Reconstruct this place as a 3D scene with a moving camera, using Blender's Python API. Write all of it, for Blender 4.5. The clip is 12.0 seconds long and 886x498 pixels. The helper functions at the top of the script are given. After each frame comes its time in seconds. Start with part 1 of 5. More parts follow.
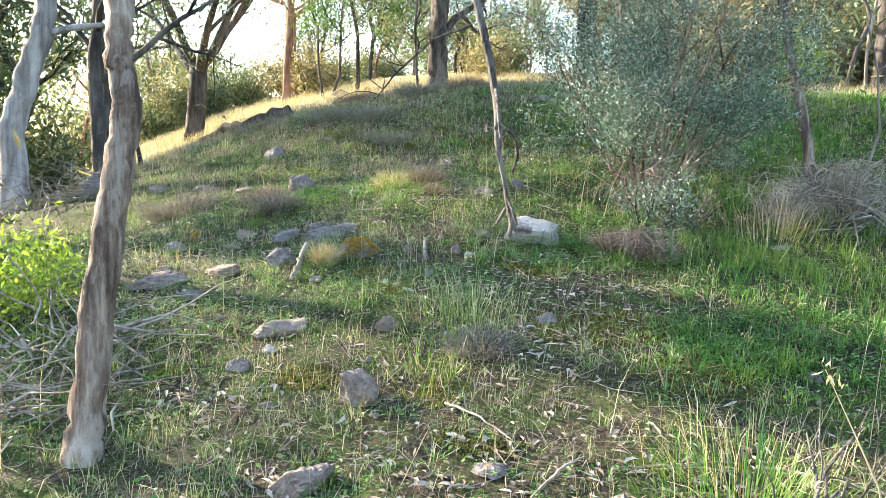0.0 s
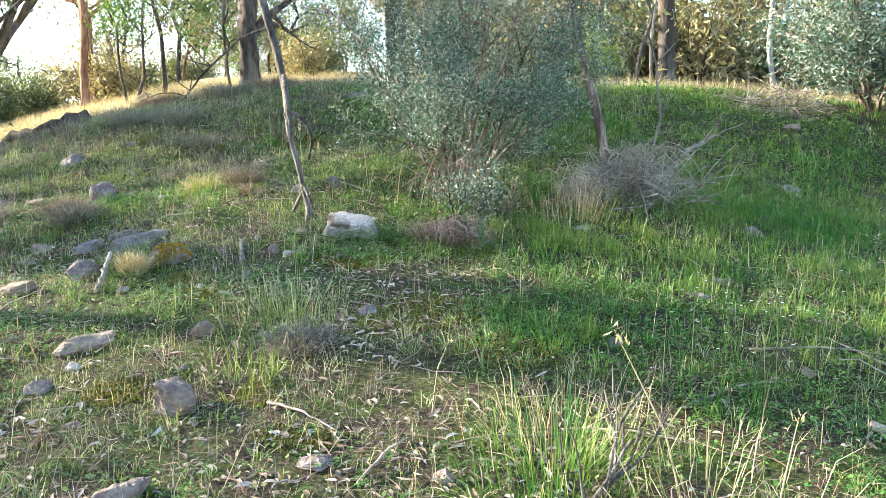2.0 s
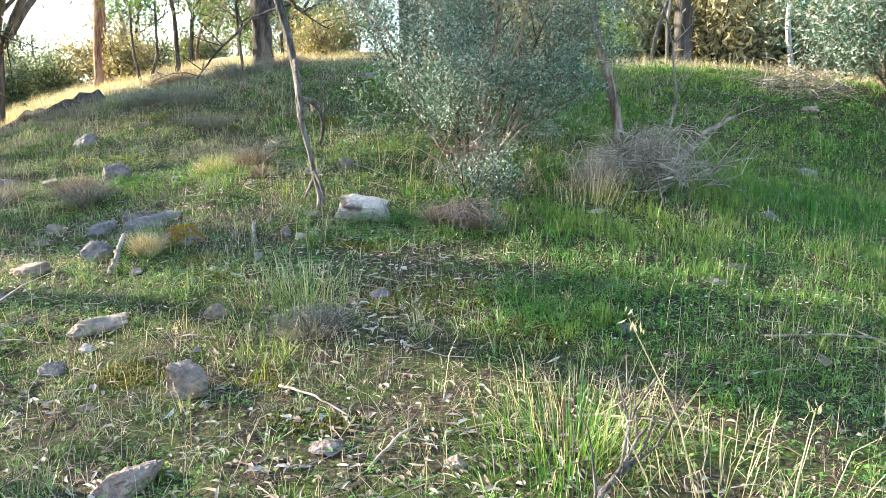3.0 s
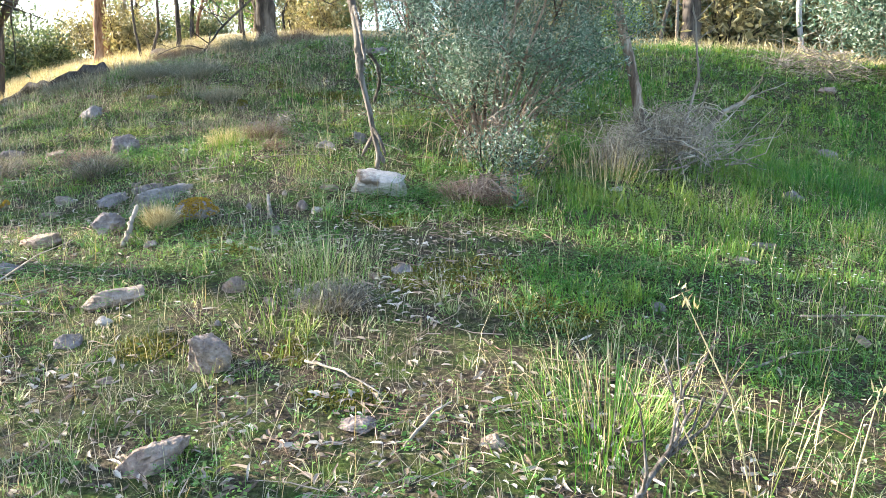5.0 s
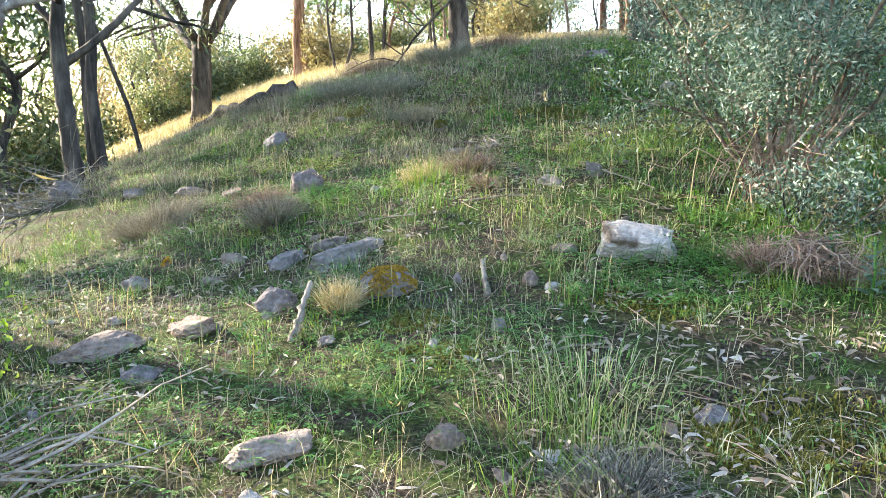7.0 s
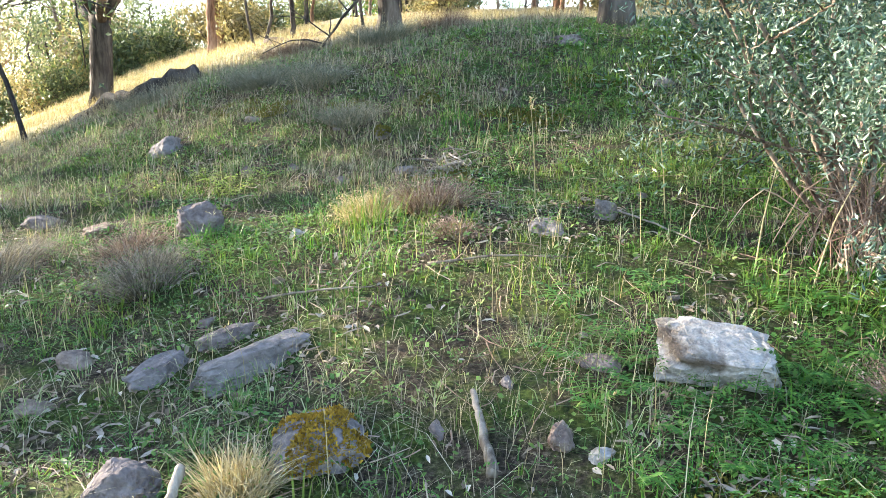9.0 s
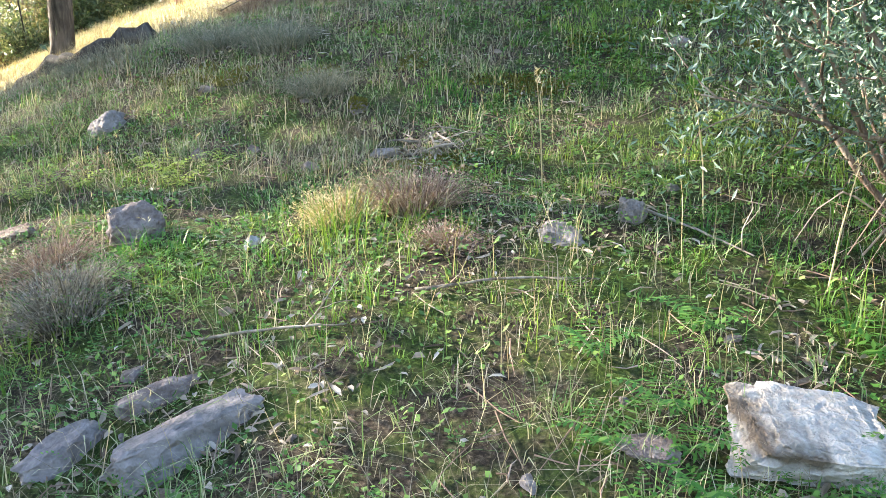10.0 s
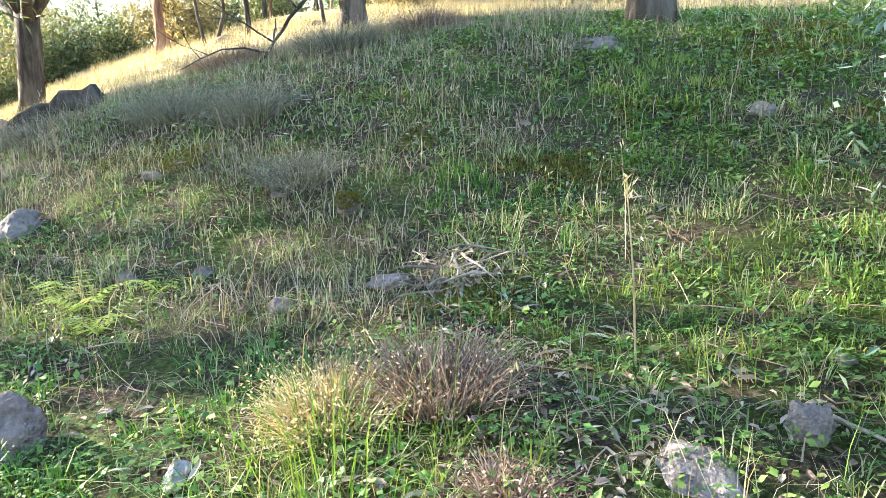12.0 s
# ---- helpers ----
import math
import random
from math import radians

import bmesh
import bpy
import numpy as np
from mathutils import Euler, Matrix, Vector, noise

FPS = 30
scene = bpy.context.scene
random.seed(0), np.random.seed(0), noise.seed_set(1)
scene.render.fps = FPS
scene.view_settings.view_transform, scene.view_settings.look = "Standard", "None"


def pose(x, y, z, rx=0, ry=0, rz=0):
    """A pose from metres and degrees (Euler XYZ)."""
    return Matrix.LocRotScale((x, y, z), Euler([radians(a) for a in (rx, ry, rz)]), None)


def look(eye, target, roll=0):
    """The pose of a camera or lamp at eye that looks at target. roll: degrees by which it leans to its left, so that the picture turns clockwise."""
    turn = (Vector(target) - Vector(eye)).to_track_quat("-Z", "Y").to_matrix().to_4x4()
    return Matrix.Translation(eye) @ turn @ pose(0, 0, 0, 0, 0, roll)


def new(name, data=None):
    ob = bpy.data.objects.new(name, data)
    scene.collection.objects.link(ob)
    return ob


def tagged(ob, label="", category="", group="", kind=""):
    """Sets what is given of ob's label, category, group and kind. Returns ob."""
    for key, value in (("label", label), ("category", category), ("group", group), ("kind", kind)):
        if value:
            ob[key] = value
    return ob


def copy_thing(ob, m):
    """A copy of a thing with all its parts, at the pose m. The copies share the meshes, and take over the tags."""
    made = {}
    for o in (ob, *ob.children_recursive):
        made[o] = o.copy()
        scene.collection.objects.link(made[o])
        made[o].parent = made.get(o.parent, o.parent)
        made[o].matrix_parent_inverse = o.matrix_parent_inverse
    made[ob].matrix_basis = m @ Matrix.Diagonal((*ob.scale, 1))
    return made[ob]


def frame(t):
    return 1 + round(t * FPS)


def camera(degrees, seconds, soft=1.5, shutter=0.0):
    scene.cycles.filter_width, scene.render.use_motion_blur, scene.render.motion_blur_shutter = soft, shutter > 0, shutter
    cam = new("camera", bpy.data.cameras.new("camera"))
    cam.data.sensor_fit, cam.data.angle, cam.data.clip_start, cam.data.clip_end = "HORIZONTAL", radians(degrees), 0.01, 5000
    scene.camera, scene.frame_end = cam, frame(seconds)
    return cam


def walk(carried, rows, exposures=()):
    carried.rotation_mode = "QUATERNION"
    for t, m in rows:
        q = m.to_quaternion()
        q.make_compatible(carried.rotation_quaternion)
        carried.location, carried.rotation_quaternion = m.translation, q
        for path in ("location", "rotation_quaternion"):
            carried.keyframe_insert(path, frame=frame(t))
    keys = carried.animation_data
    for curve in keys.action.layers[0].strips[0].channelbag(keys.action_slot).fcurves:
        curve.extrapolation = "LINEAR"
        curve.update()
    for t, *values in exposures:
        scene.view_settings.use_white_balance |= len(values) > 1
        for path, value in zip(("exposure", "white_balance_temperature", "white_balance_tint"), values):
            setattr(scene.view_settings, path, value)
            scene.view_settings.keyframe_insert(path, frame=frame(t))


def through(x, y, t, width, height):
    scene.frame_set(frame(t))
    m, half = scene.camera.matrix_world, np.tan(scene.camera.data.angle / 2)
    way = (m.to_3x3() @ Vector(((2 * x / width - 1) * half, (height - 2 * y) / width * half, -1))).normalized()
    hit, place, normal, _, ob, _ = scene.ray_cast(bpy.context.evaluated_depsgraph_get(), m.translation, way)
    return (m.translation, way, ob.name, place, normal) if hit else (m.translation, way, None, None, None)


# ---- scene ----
cam = camera(59.5, 12.0, soft=0.8)
PATH = [
    (0, (-0.155, 0.382, 1.524), (-0.815, 2.255, 1.278), 2.8),
    (0.5, (-0.129, 0.392, 1.53), (-0.672, 2.31, 1.365), 2.0),
    (1, (-0.08, 0.381, 1.534), (-0.219, 2.371, 1.387), 0.5),
    (1.5, (-0.074, 0.361, 1.513), (-0.147, 2.351, 1.321), 0.8),
    (2, (-0.083, 0.365, 1.491), (-0.316, 2.338, 1.258), 0.5),
    (2.5, (-0.09, 0.383, 1.503), (-0.377, 2.339, 1.205), 0.5),
    (3, (-0.088, 0.392, 1.505), (-0.351, 2.354, 1.222), 0.7),
    (3.2, (-0.094, 0.398, 1.508), (-0.326, 2.364, 1.223), 0.4),
    (4.8, (-0.209, 0.408, 1.464), (-0.474, 2.364, 1.142), 1.1),
    (5, (-0.239, 0.475, 1.45), (-0.495, 2.431, 1.121), 1.4),
    (5.5, (-0.311, 0.794, 1.439), (-0.576, 2.75, 1.117), 1.5),
    (6, (-0.447, 1.11, 1.472), (-0.85, 3.036, 1.113), 0.3),
    (6.5, (-0.728, 1.517, 1.534), (-1.211, 3.415, 1.13), 1.0),
    (7, (-0.924, 1.922, 1.594), (-1.634, 3.763, 1.269), -0.3),
    (7.5, (-1.103, 2.303, 1.646), (-1.835, 4.147, 1.4), -2.0),
    (7.7, (-1.19, 2.449, 1.639), (-1.898, 4.305, 1.401), 0.5),
    (9.3, (-1.667, 3.509, 1.808), (-2.169, 5.403, 1.41), -0.1),
    (9.5, (-1.717, 3.631, 1.803), (-2.208, 5.532, 1.421), 0.0),
    (10, (-1.808, 4.012, 1.884), (-2.284, 5.887, 1.378), -0.3),
    (10.5, (-1.9, 4.283, 1.915), (-2.359, 6.188, 1.514), -1.3),
    (11, (-2.035, 4.577, 1.997), (-2.384, 6.507, 1.609), 1.1),
    (11.5, (-2.12, 4.917, 1.98), (-2.463, 6.865, 1.689), -0.4),
    (12, (-2.246, 5.185, 2.033), (-2.697, 7.09, 1.626), -1.0),
]
walk(cam, [(t, look(eye, target, roll)) for t, eye, target, roll in PATH],
     exposures=[(0.0, 2.82), (3.0, 2.82), (7.5, 2.85), (9.5, 2.9), (12.0, 3.07)])

# ---- light ----
SUN_AZ, SUN_EL = -80.0, 19.0          # degrees: the sun stands low, beyond the trees on the valley side
to_sun = Vector((math.sin(radians(SUN_AZ)) * math.cos(radians(SUN_EL)), math.cos(radians(SUN_AZ)) * math.cos(radians(SUN_EL)), math.sin(radians(SUN_EL))))
world = bpy.data.worlds.new("world")
scene.world = world
world.use_nodes = True
wn = world.node_tree.nodes
sky = wn.new("ShaderNodeTexSky")
sky.sky_type, sky.sun_disc = "NISHITA", False
sky.sun_elevation, sky.sun_rotation = radians(SUN_EL), radians(SUN_AZ)
sky.dust_density, sky.air_density, sky.ozone_density = 1.0, 1.0, 1.5
wn["Background"].inputs["Strength"].default_value = 0.15
world.node_tree.links.new(sky.outputs["Color"], wn["Background"].inputs["Color"])
sun_data = bpy.data.lights.new("sun", "SUN")
sun_data.energy, sun_data.angle, sun_data.color = 5.0, radians(0.6), (1.0, 0.88, 0.7)
sun = new("sun", sun_data)
sun.matrix_world = look(to_sun * 60, (0, 0, 0))


# ---- materials ----
def material(name, rough=0.8, spec=0.3):
    m = bpy.data.materials.new(name)
    m.use_nodes = True
    b = m.node_tree.nodes["Principled BSDF"]
    b.inputs["Roughness"].default_value = rough
    b.inputs["Specular IOR Level"].default_value = spec
    return m, m.node_tree.nodes, m.node_tree.links, b


def ramp(nodes, links, source, stops):
    r = nodes.new("ShaderNodeValToRGB")
    while len(r.color_ramp.elements) < len(stops):
        r.color_ramp.elements.new(0.5)
    for e, (at, c) in zip(r.color_ramp.elements, stops):
        e.position, e.color = at, (*c, 1)
    links.new(source, r.inputs["Fac"])
    return r.outputs["Color"]


def noise_node(nodes, links, scale, detail=4.0, stretch=None, rough=0.6, world_space=False):
    c = nodes.new("ShaderNodeTexCoord")
    n = nodes.new("ShaderNodeTexNoise")
    n.inputs["Scale"].default_value, n.inputs["Detail"].default_value, n.inputs["Roughness"].default_value = scale, detail, rough
    out = c.outputs["Object"]
    if world_space:
        out = nodes.new("ShaderNodeNewGeometry").outputs["Position"]
    if stretch:
        mp = nodes.new("ShaderNodeMapping")
        mp.inputs["Scale"].default_value = stretch
        links.new(out, mp.inputs["Vector"])
        out = mp.outputs["Vector"]
    links.new(out, n.inputs["Vector"])
    return n.outputs["Fac"]


def mix(nodes, links, fac, a, b, kind="MIX"):
    m = nodes.new("ShaderNodeMix")
    m.data_type, m.blend_type = "RGBA", kind
    for socket, value in ((m.inputs[0], fac), (m.inputs[6], a), (m.inputs[7], b)):
        if isinstance(value, (int, float)):
            socket.default_value = value
        elif isinstance(value, tuple):
            socket.default_value = (*value, 1)
        else:
            links.new(value, socket)
    return m.outputs[2]


def bump(nodes, links, b, height, strength, distance):
    n = nodes.new("ShaderNodeBump")
    n.inputs["Strength"].default_value, n.inputs["Distance"].default_value = strength, distance
    links.new(height, n.inputs["Height"])
    links.new(n.outputs["Normal"], b.inputs["Normal"])


def leaf_material(name, stops, through=0.35, rough=0.5, spec=0.3, patch=None):
    """Thin plant matter: each piece takes its own colour; part of the light passes through."""
    m, n, l, b = material(name, rough, spec)
    geo = n.new("ShaderNodeNewGeometry")
    col = ramp(n, l, geo.outputs["Random Per Island"], stops)
    if patch:
        big = noise_node(n, l, patch[0], 3, world_space=True)
        fac = ramp(n, l, big, [(0.42, (0, 0, 0)), (0.62, (1, 1, 1))])
        col = mix(n, l, fac, col, mix(n, l, 0.6, col, patch[1]))
        small = noise_node(n, l, patch[0] * 9, 2, world_space=True)
        col = mix(n, l, ramp(n, l, small, [(0.45, (0, 0, 0)), (0.65, (0.75, 0.75, 0.75))]), col, patch[2])
    l.new(col, b.inputs["Base Color"])
    t = n.new("ShaderNodeBsdfTranslucent")
    l.new(mix(n, l, 1.0, col, (1.0, 0.95, 0.55), "MULTIPLY"), t.inputs["Color"])
    ms = n.new("ShaderNodeMixShader")
    ms.inputs[0].default_value = through
    l.new(b.outputs[0], ms.inputs[1])
    l.new(t.outputs[0], ms.inputs[2])
    l.new(ms.outputs[0], n["Material Output"].inputs["Surface"])
    return m


def bark_material(name, dark, mid, pale, scale=1.0, strength=0.8):
    m, n, l, b = material(name, 0.9, 0.15)
    streak = noise_node(n, l, 9 * scale, 6, (1, 1, 0.12), 0.7)
    blotch = noise_node(n, l, 2.2 * scale, 4, (1, 1, 0.35))
    c1 = ramp(n, l, streak, [(0.4, dark), (0.5, mid), (0.6, pale)])
    c2 = ramp(n, l, blotch, [(0.42, dark), (0.52, mid), (0.6, pale)])
    l.new(mix(n, l, 0.5, c1, c2), b.inputs["Base Color"])
    bump(n, l, b, streak, strength, 0.03)
    return m


def rock_material(name, dark, mid, pale, lichen):
    m, n, l, b = material(name, 0.9, 0.2)
    big, fine = noise_node(n, l, 5, 6), noise_node(n, l, 38, 5)
    spots = noise_node(n, l, 17, 3)
    info = n.new("ShaderNodeObjectInfo")
    c = ramp(n, l, big, [(0.3, dark), (0.5, mid), (0.72, pale)])
    c = mix(n, l, ramp(n, l, spots, [(0.56, (0, 0, 0)), (0.64, (1, 1, 1))]), c, lichen)
    c = mix(n, l, 0.55, c, ramp(n, l, fine, [(0.3, dark), (0.7, pale)]))
    c = mix(n, l, 0.35, c, ramp(n, l, info.outputs["Random"], [(0.0, (0.15, 0.1, 0.075)), (0.5, (0.16, 0.145, 0.14)), (1.0, (0.27, 0.255, 0.24))]))
    l.new(c, b.inputs["Base Color"])
    bump(n, l, b, mix(n, l, 0.5, big, fine), 1.0, 0.05)
    return m


def ground_material():
    m, n, l, b = material("hillside soil", 0.95, 0.1)
    big = noise_node(n, l, 0.7, 5)
    mid = noise_node(n, l, 4.0, 6, rough=0.7)
    fine = noise_node(n, l, 55, 5, rough=0.75)
    soil = ramp(n, l, fine, [(0.34, (0.01, 0.008, 0.006)), (0.5, (0.045, 0.034, 0.024)), (0.68, (0.15, 0.12, 0.088))])
    moss = ramp(n, l, fine, [(0.34, (0.01, 0.022, 0.005)), (0.68, (0.085, 0.12, 0.025))])
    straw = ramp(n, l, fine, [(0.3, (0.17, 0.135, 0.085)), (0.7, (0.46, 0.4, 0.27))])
    c = mix(n, l, ramp(n, l, mid, [(0.42, (0, 0, 0)), (0.6, (1, 1, 1))]), soil, moss)
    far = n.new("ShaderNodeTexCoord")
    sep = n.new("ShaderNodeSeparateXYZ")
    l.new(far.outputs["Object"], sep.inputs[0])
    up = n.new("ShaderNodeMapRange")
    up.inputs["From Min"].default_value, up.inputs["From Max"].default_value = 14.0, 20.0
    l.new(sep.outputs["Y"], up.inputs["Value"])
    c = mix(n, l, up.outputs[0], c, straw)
    l.new(c, b.inputs["Base Color"])
    bump(n, l, b, fine, 0.8, 0.03)
    return m


M_GROUND = ground_material()
M_GRASS = leaf_material("green grass", [(0.0, (0.026, 0.11, 0.014)), (0.45, (0.06, 0.2, 0.024)), (0.8, (0.12, 0.285, 0.04)), (1.0, (0.3, 0.34, 0.11))], 0.32, 0.5, 0.3, (0.8, (0.25, 0.29, 0.06), (0.02, 0.08, 0.014)))
M_MEADOW = leaf_material("faded grass", [(0.0, (0.08, 0.17, 0.045)), (0.5, (0.2, 0.28, 0.11)), (1.0, (0.48, 0.44, 0.3))], 0.25, 0.6, 0.2)
M_STRAW = leaf_material("dry straw", [(0.0, (0.26, 0.2, 0.11)), (0.6, (0.42, 0.36, 0.22)), (1.0, (0.58, 0.51, 0.36))], 0.3, 0.6, 0.2)
M_THATCH = leaf_material("dead grass", [(0.0, (0.11, 0.085, 0.058)), (0.6, (0.25, 0.215, 0.16)), (1.0, (0.44, 0.39, 0.3))], 0.15, 0.8, 0.1)
M_HERB = leaf_material("feathery herb", [(0.0, (0.03, 0.11, 0.018)), (0.6, (0.07, 0.2, 0.034)), (1.0, (0.16, 0.29, 0.06))], 0.35, 0.5, 0.3)
M_LITTER = leaf_material("fallen leaves", [(0.0, (0.07, 0.048, 0.034)), (0.4, (0.2, 0.15, 0.108)), (0.8, (0.32, 0.265, 0.21)), (1.0, (0.47, 0.42, 0.36))], 0.05, 0.7, 0.2)
M_OLIVE = leaf_material("olive leaf", [(0.0, (0.022, 0.05, 0.03)), (0.45, (0.07, 0.13, 0.09)), (0.8, (0.17, 0.245, 0.19)), (1.0, (0.46, 0.51, 0.44))], 0.2, 0.42, 0.45)
M_GUM = leaf_material("gum leaf", [(0.0, (0.05, 0.08, 0.035)), (0.6, (0.12, 0.16, 0.07)), (1.0, (0.26, 0.28, 0.14))], 0.3, 0.45, 0.4)
M_WARM = leaf_material("sunburnt leaf", [(0.0, (0.12, 0.105, 0.05)), (0.6, (0.25, 0.22, 0.115)), (1.0, (0.42, 0.37, 0.22))], 0.3, 0.5, 0.3)
M_PINE = leaf_material("cypress needle", [(0.0, (0.03, 0.09, 0.02)), (0.6, (0.08, 0.18, 0.03)), (1.0, (0.17, 0.28, 0.05))], 0.3, 0.5, 0.3)
M_YELLOW = leaf_material("young shrub leaf", [(0.0, (0.14, 0.24, 0.03)), (1.0, (0.36, 0.45, 0.08))], 0.4, 0.5, 0.3)
M_TWIG = leaf_material("dead twig", [(0.0, (0.11, 0.07, 0.055)), (0.6, (0.27, 0.185, 0.145)), (1.0, (0.43, 0.335, 0.27))], 0.1, 0.8, 0.1)
M_GREYTWIG = leaf_material("grey twig", [(0.0, (0.075, 0.068, 0.056)), (0.5, (0.17, 0.155, 0.135)), (1.0, (0.31, 0.285, 0.255))], 0.2, 0.8, 0.1)
M_SAGE = leaf_material("faded sage twig", [(0.0, (0.075, 0.08, 0.055)), (0.5, (0.18, 0.18, 0.135)), (1.0, (0.33, 0.315, 0.265))], 0.2, 0.8, 0.1)
M_BARK_DARK = bark_material("dark furrowed bark", (0.022, 0.019, 0.017), (0.065, 0.054, 0.046), (0.14, 0.118, 0.1))
M_BARK_BROWN = bark_material("brown flaking bark", (0.055, 0.038, 0.03), (0.21, 0.15, 0.115), (0.42, 0.355, 0.305), 2.4, 1.0)
M_BARK_RED = bark_material("reddish bark", (0.09, 0.045, 0.03), (0.24, 0.13, 0.08), (0.4, 0.26, 0.18))
M_BARK_PALE = bark_material("pale smooth bark", (0.12, 0.1, 0.09), (0.3, 0.275, 0.26), (0.46, 0.44, 0.42), 0.8, 0.4)
M_DEAD = bark_material("weathered dead wood", (0.08, 0.065, 0.052), (0.22, 0.185, 0.15), (0.38, 0.335, 0.285), 2.0, 0.5)
M_WHITE = rock_material("white limestone", (0.2, 0.17, 0.15), (0.45, 0.43, 0.415), (0.66, 0.635, 0.6), (0.3, 0.27, 0.235))
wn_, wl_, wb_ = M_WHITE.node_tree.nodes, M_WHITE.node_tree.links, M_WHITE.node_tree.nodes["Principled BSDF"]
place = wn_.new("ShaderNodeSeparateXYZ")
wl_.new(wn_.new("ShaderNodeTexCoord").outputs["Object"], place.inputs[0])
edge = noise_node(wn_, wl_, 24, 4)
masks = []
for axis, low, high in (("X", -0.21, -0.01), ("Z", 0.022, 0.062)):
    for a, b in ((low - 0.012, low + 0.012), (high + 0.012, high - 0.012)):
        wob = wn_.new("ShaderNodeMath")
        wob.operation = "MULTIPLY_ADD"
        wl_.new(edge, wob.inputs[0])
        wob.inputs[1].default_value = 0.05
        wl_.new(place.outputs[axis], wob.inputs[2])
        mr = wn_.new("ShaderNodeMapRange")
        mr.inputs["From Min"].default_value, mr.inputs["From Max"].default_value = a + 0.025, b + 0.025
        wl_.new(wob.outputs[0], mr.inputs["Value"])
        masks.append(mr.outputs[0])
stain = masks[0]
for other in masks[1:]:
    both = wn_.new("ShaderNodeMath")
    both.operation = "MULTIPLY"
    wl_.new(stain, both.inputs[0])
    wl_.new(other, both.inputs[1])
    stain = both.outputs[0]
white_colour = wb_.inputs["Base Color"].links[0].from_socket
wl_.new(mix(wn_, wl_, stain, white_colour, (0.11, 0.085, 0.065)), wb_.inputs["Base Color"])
M_HANG = bark_material("grey dead bark", (0.04, 0.034, 0.03), (0.13, 0.114, 0.102), (0.24, 0.217, 0.2), 9.0, 1.0)
M_DRYSTEM = leaf_material("bleached dead stem", [(0.0, (0.15, 0.115, 0.085)), (0.5, (0.33, 0.275, 0.215)), (1.0, (0.52, 0.45, 0.37))], 0.1, 0.8, 0.1)
M_CLOVER = leaf_material("small green leaf", [(0.0, (0.03, 0.1, 0.016)), (0.5, (0.075, 0.2, 0.03)), (0.85, (0.15, 0.29, 0.055)), (1.0, (0.3, 0.36, 0.13))], 0.25, 0.5, 0.35, (0.9, (0.2, 0.27, 0.06), (0.03, 0.09, 0.02)))
M_ROCK = rock_material("weathered limestone", (0.045, 0.036, 0.035), (0.15, 0.123, 0.127), (0.33, 0.285, 0.29), (0.25, 0.222, 0.21))
M_ROCKRED = rock_material("reddish stone", (0.06, 0.036, 0.026), (0.2, 0.13, 0.1), (0.38, 0.285, 0.235), (0.3, 0.26, 0.21))
M_PETAL = leaf_material("white petal", [(0.0, (0.6, 0.6, 0.55)), (1.0, (0.75, 0.74, 0.7))], 0.3)
M_MOSS = leaf_material("orange moss", [(0.0, (0.16, 0.1, 0.015)), (1.0, (0.4, 0.26, 0.04))], 0.1, 0.9, 0.1)
M_MOSSGREEN = leaf_material("green moss", [(0.0, (0.06, 0.07, 0.014)), (1.0, (0.2, 0.175, 0.04))], 0.1, 0.9, 0.1)


# ---- mesh helpers ----
def make_mesh(name, V, quads=None, tris=None, mat=None, smooth=False):
    V = np.ascontiguousarray(V, np.float32)
    loops, sizes = [], []
    if quads is not None and len(quads):
        loops.append(np.asarray(quads, np.int32).ravel())
        sizes.append(np.full(len(quads), 4, np.int32))
    if tris is not None and len(tris):
        loops.append(np.asarray(tris, np.int32).ravel())
        sizes.append(np.full(len(tris), 3, np.int32))
    loops, sizes = np.concatenate(loops), np.concatenate(sizes)
    me = bpy.data.meshes.new(name)
    me.vertices.add(len(V))
    me.vertices.foreach_set("co", V.ravel())
    me.loops.add(len(loops))
    me.loops.foreach_set("vertex_index", loops)
    me.polygons.add(len(sizes))
    me.polygons.foreach_set("loop_start", np.concatenate([[0], np.cumsum(sizes)[:-1]]).astype(np.int32))
    me.polygons.foreach_set("use_smooth", np.full(len(sizes), smooth))
    me.update(calc_edges=True)
    if mat:
        me.materials.append(mat)
    return me


def part(name, me, parent, label=""):
    ob = new(name, me)
    ob.parent = parent
    return tagged(ob, label)


def base_of(name, at, label, category, group="", kind=""):
    ob = new(name)
    ob.location = at
    ob.empty_display_size = 0.1
    return tagged(ob, label, category, group, kind)


class Bag:
    """Gathers many small pieces into one mesh."""

    def __init__(self):
        self.v, self.q, self.t, self.n = [], [], [], 0

    def add(self, V, quads=(), tris=()):
        V = np.asarray(V, float).reshape(-1, 3)
        if len(quads):
            self.q.append(np.asarray(quads, np.int64).reshape(-1, 4) + self.n)
        if len(tris):
            self.t.append(np.asarray(tris, np.int64).reshape(-1, 3) + self.n)
        self.v.append(V)
        self.n += len(V)
        return self

    def mesh(self, name, mat, smooth=False):
        return make_mesh(name, np.concatenate(self.v), np.concatenate(self.q) if self.q else None, np.concatenate(self.t) if self.t else None, mat, smooth)


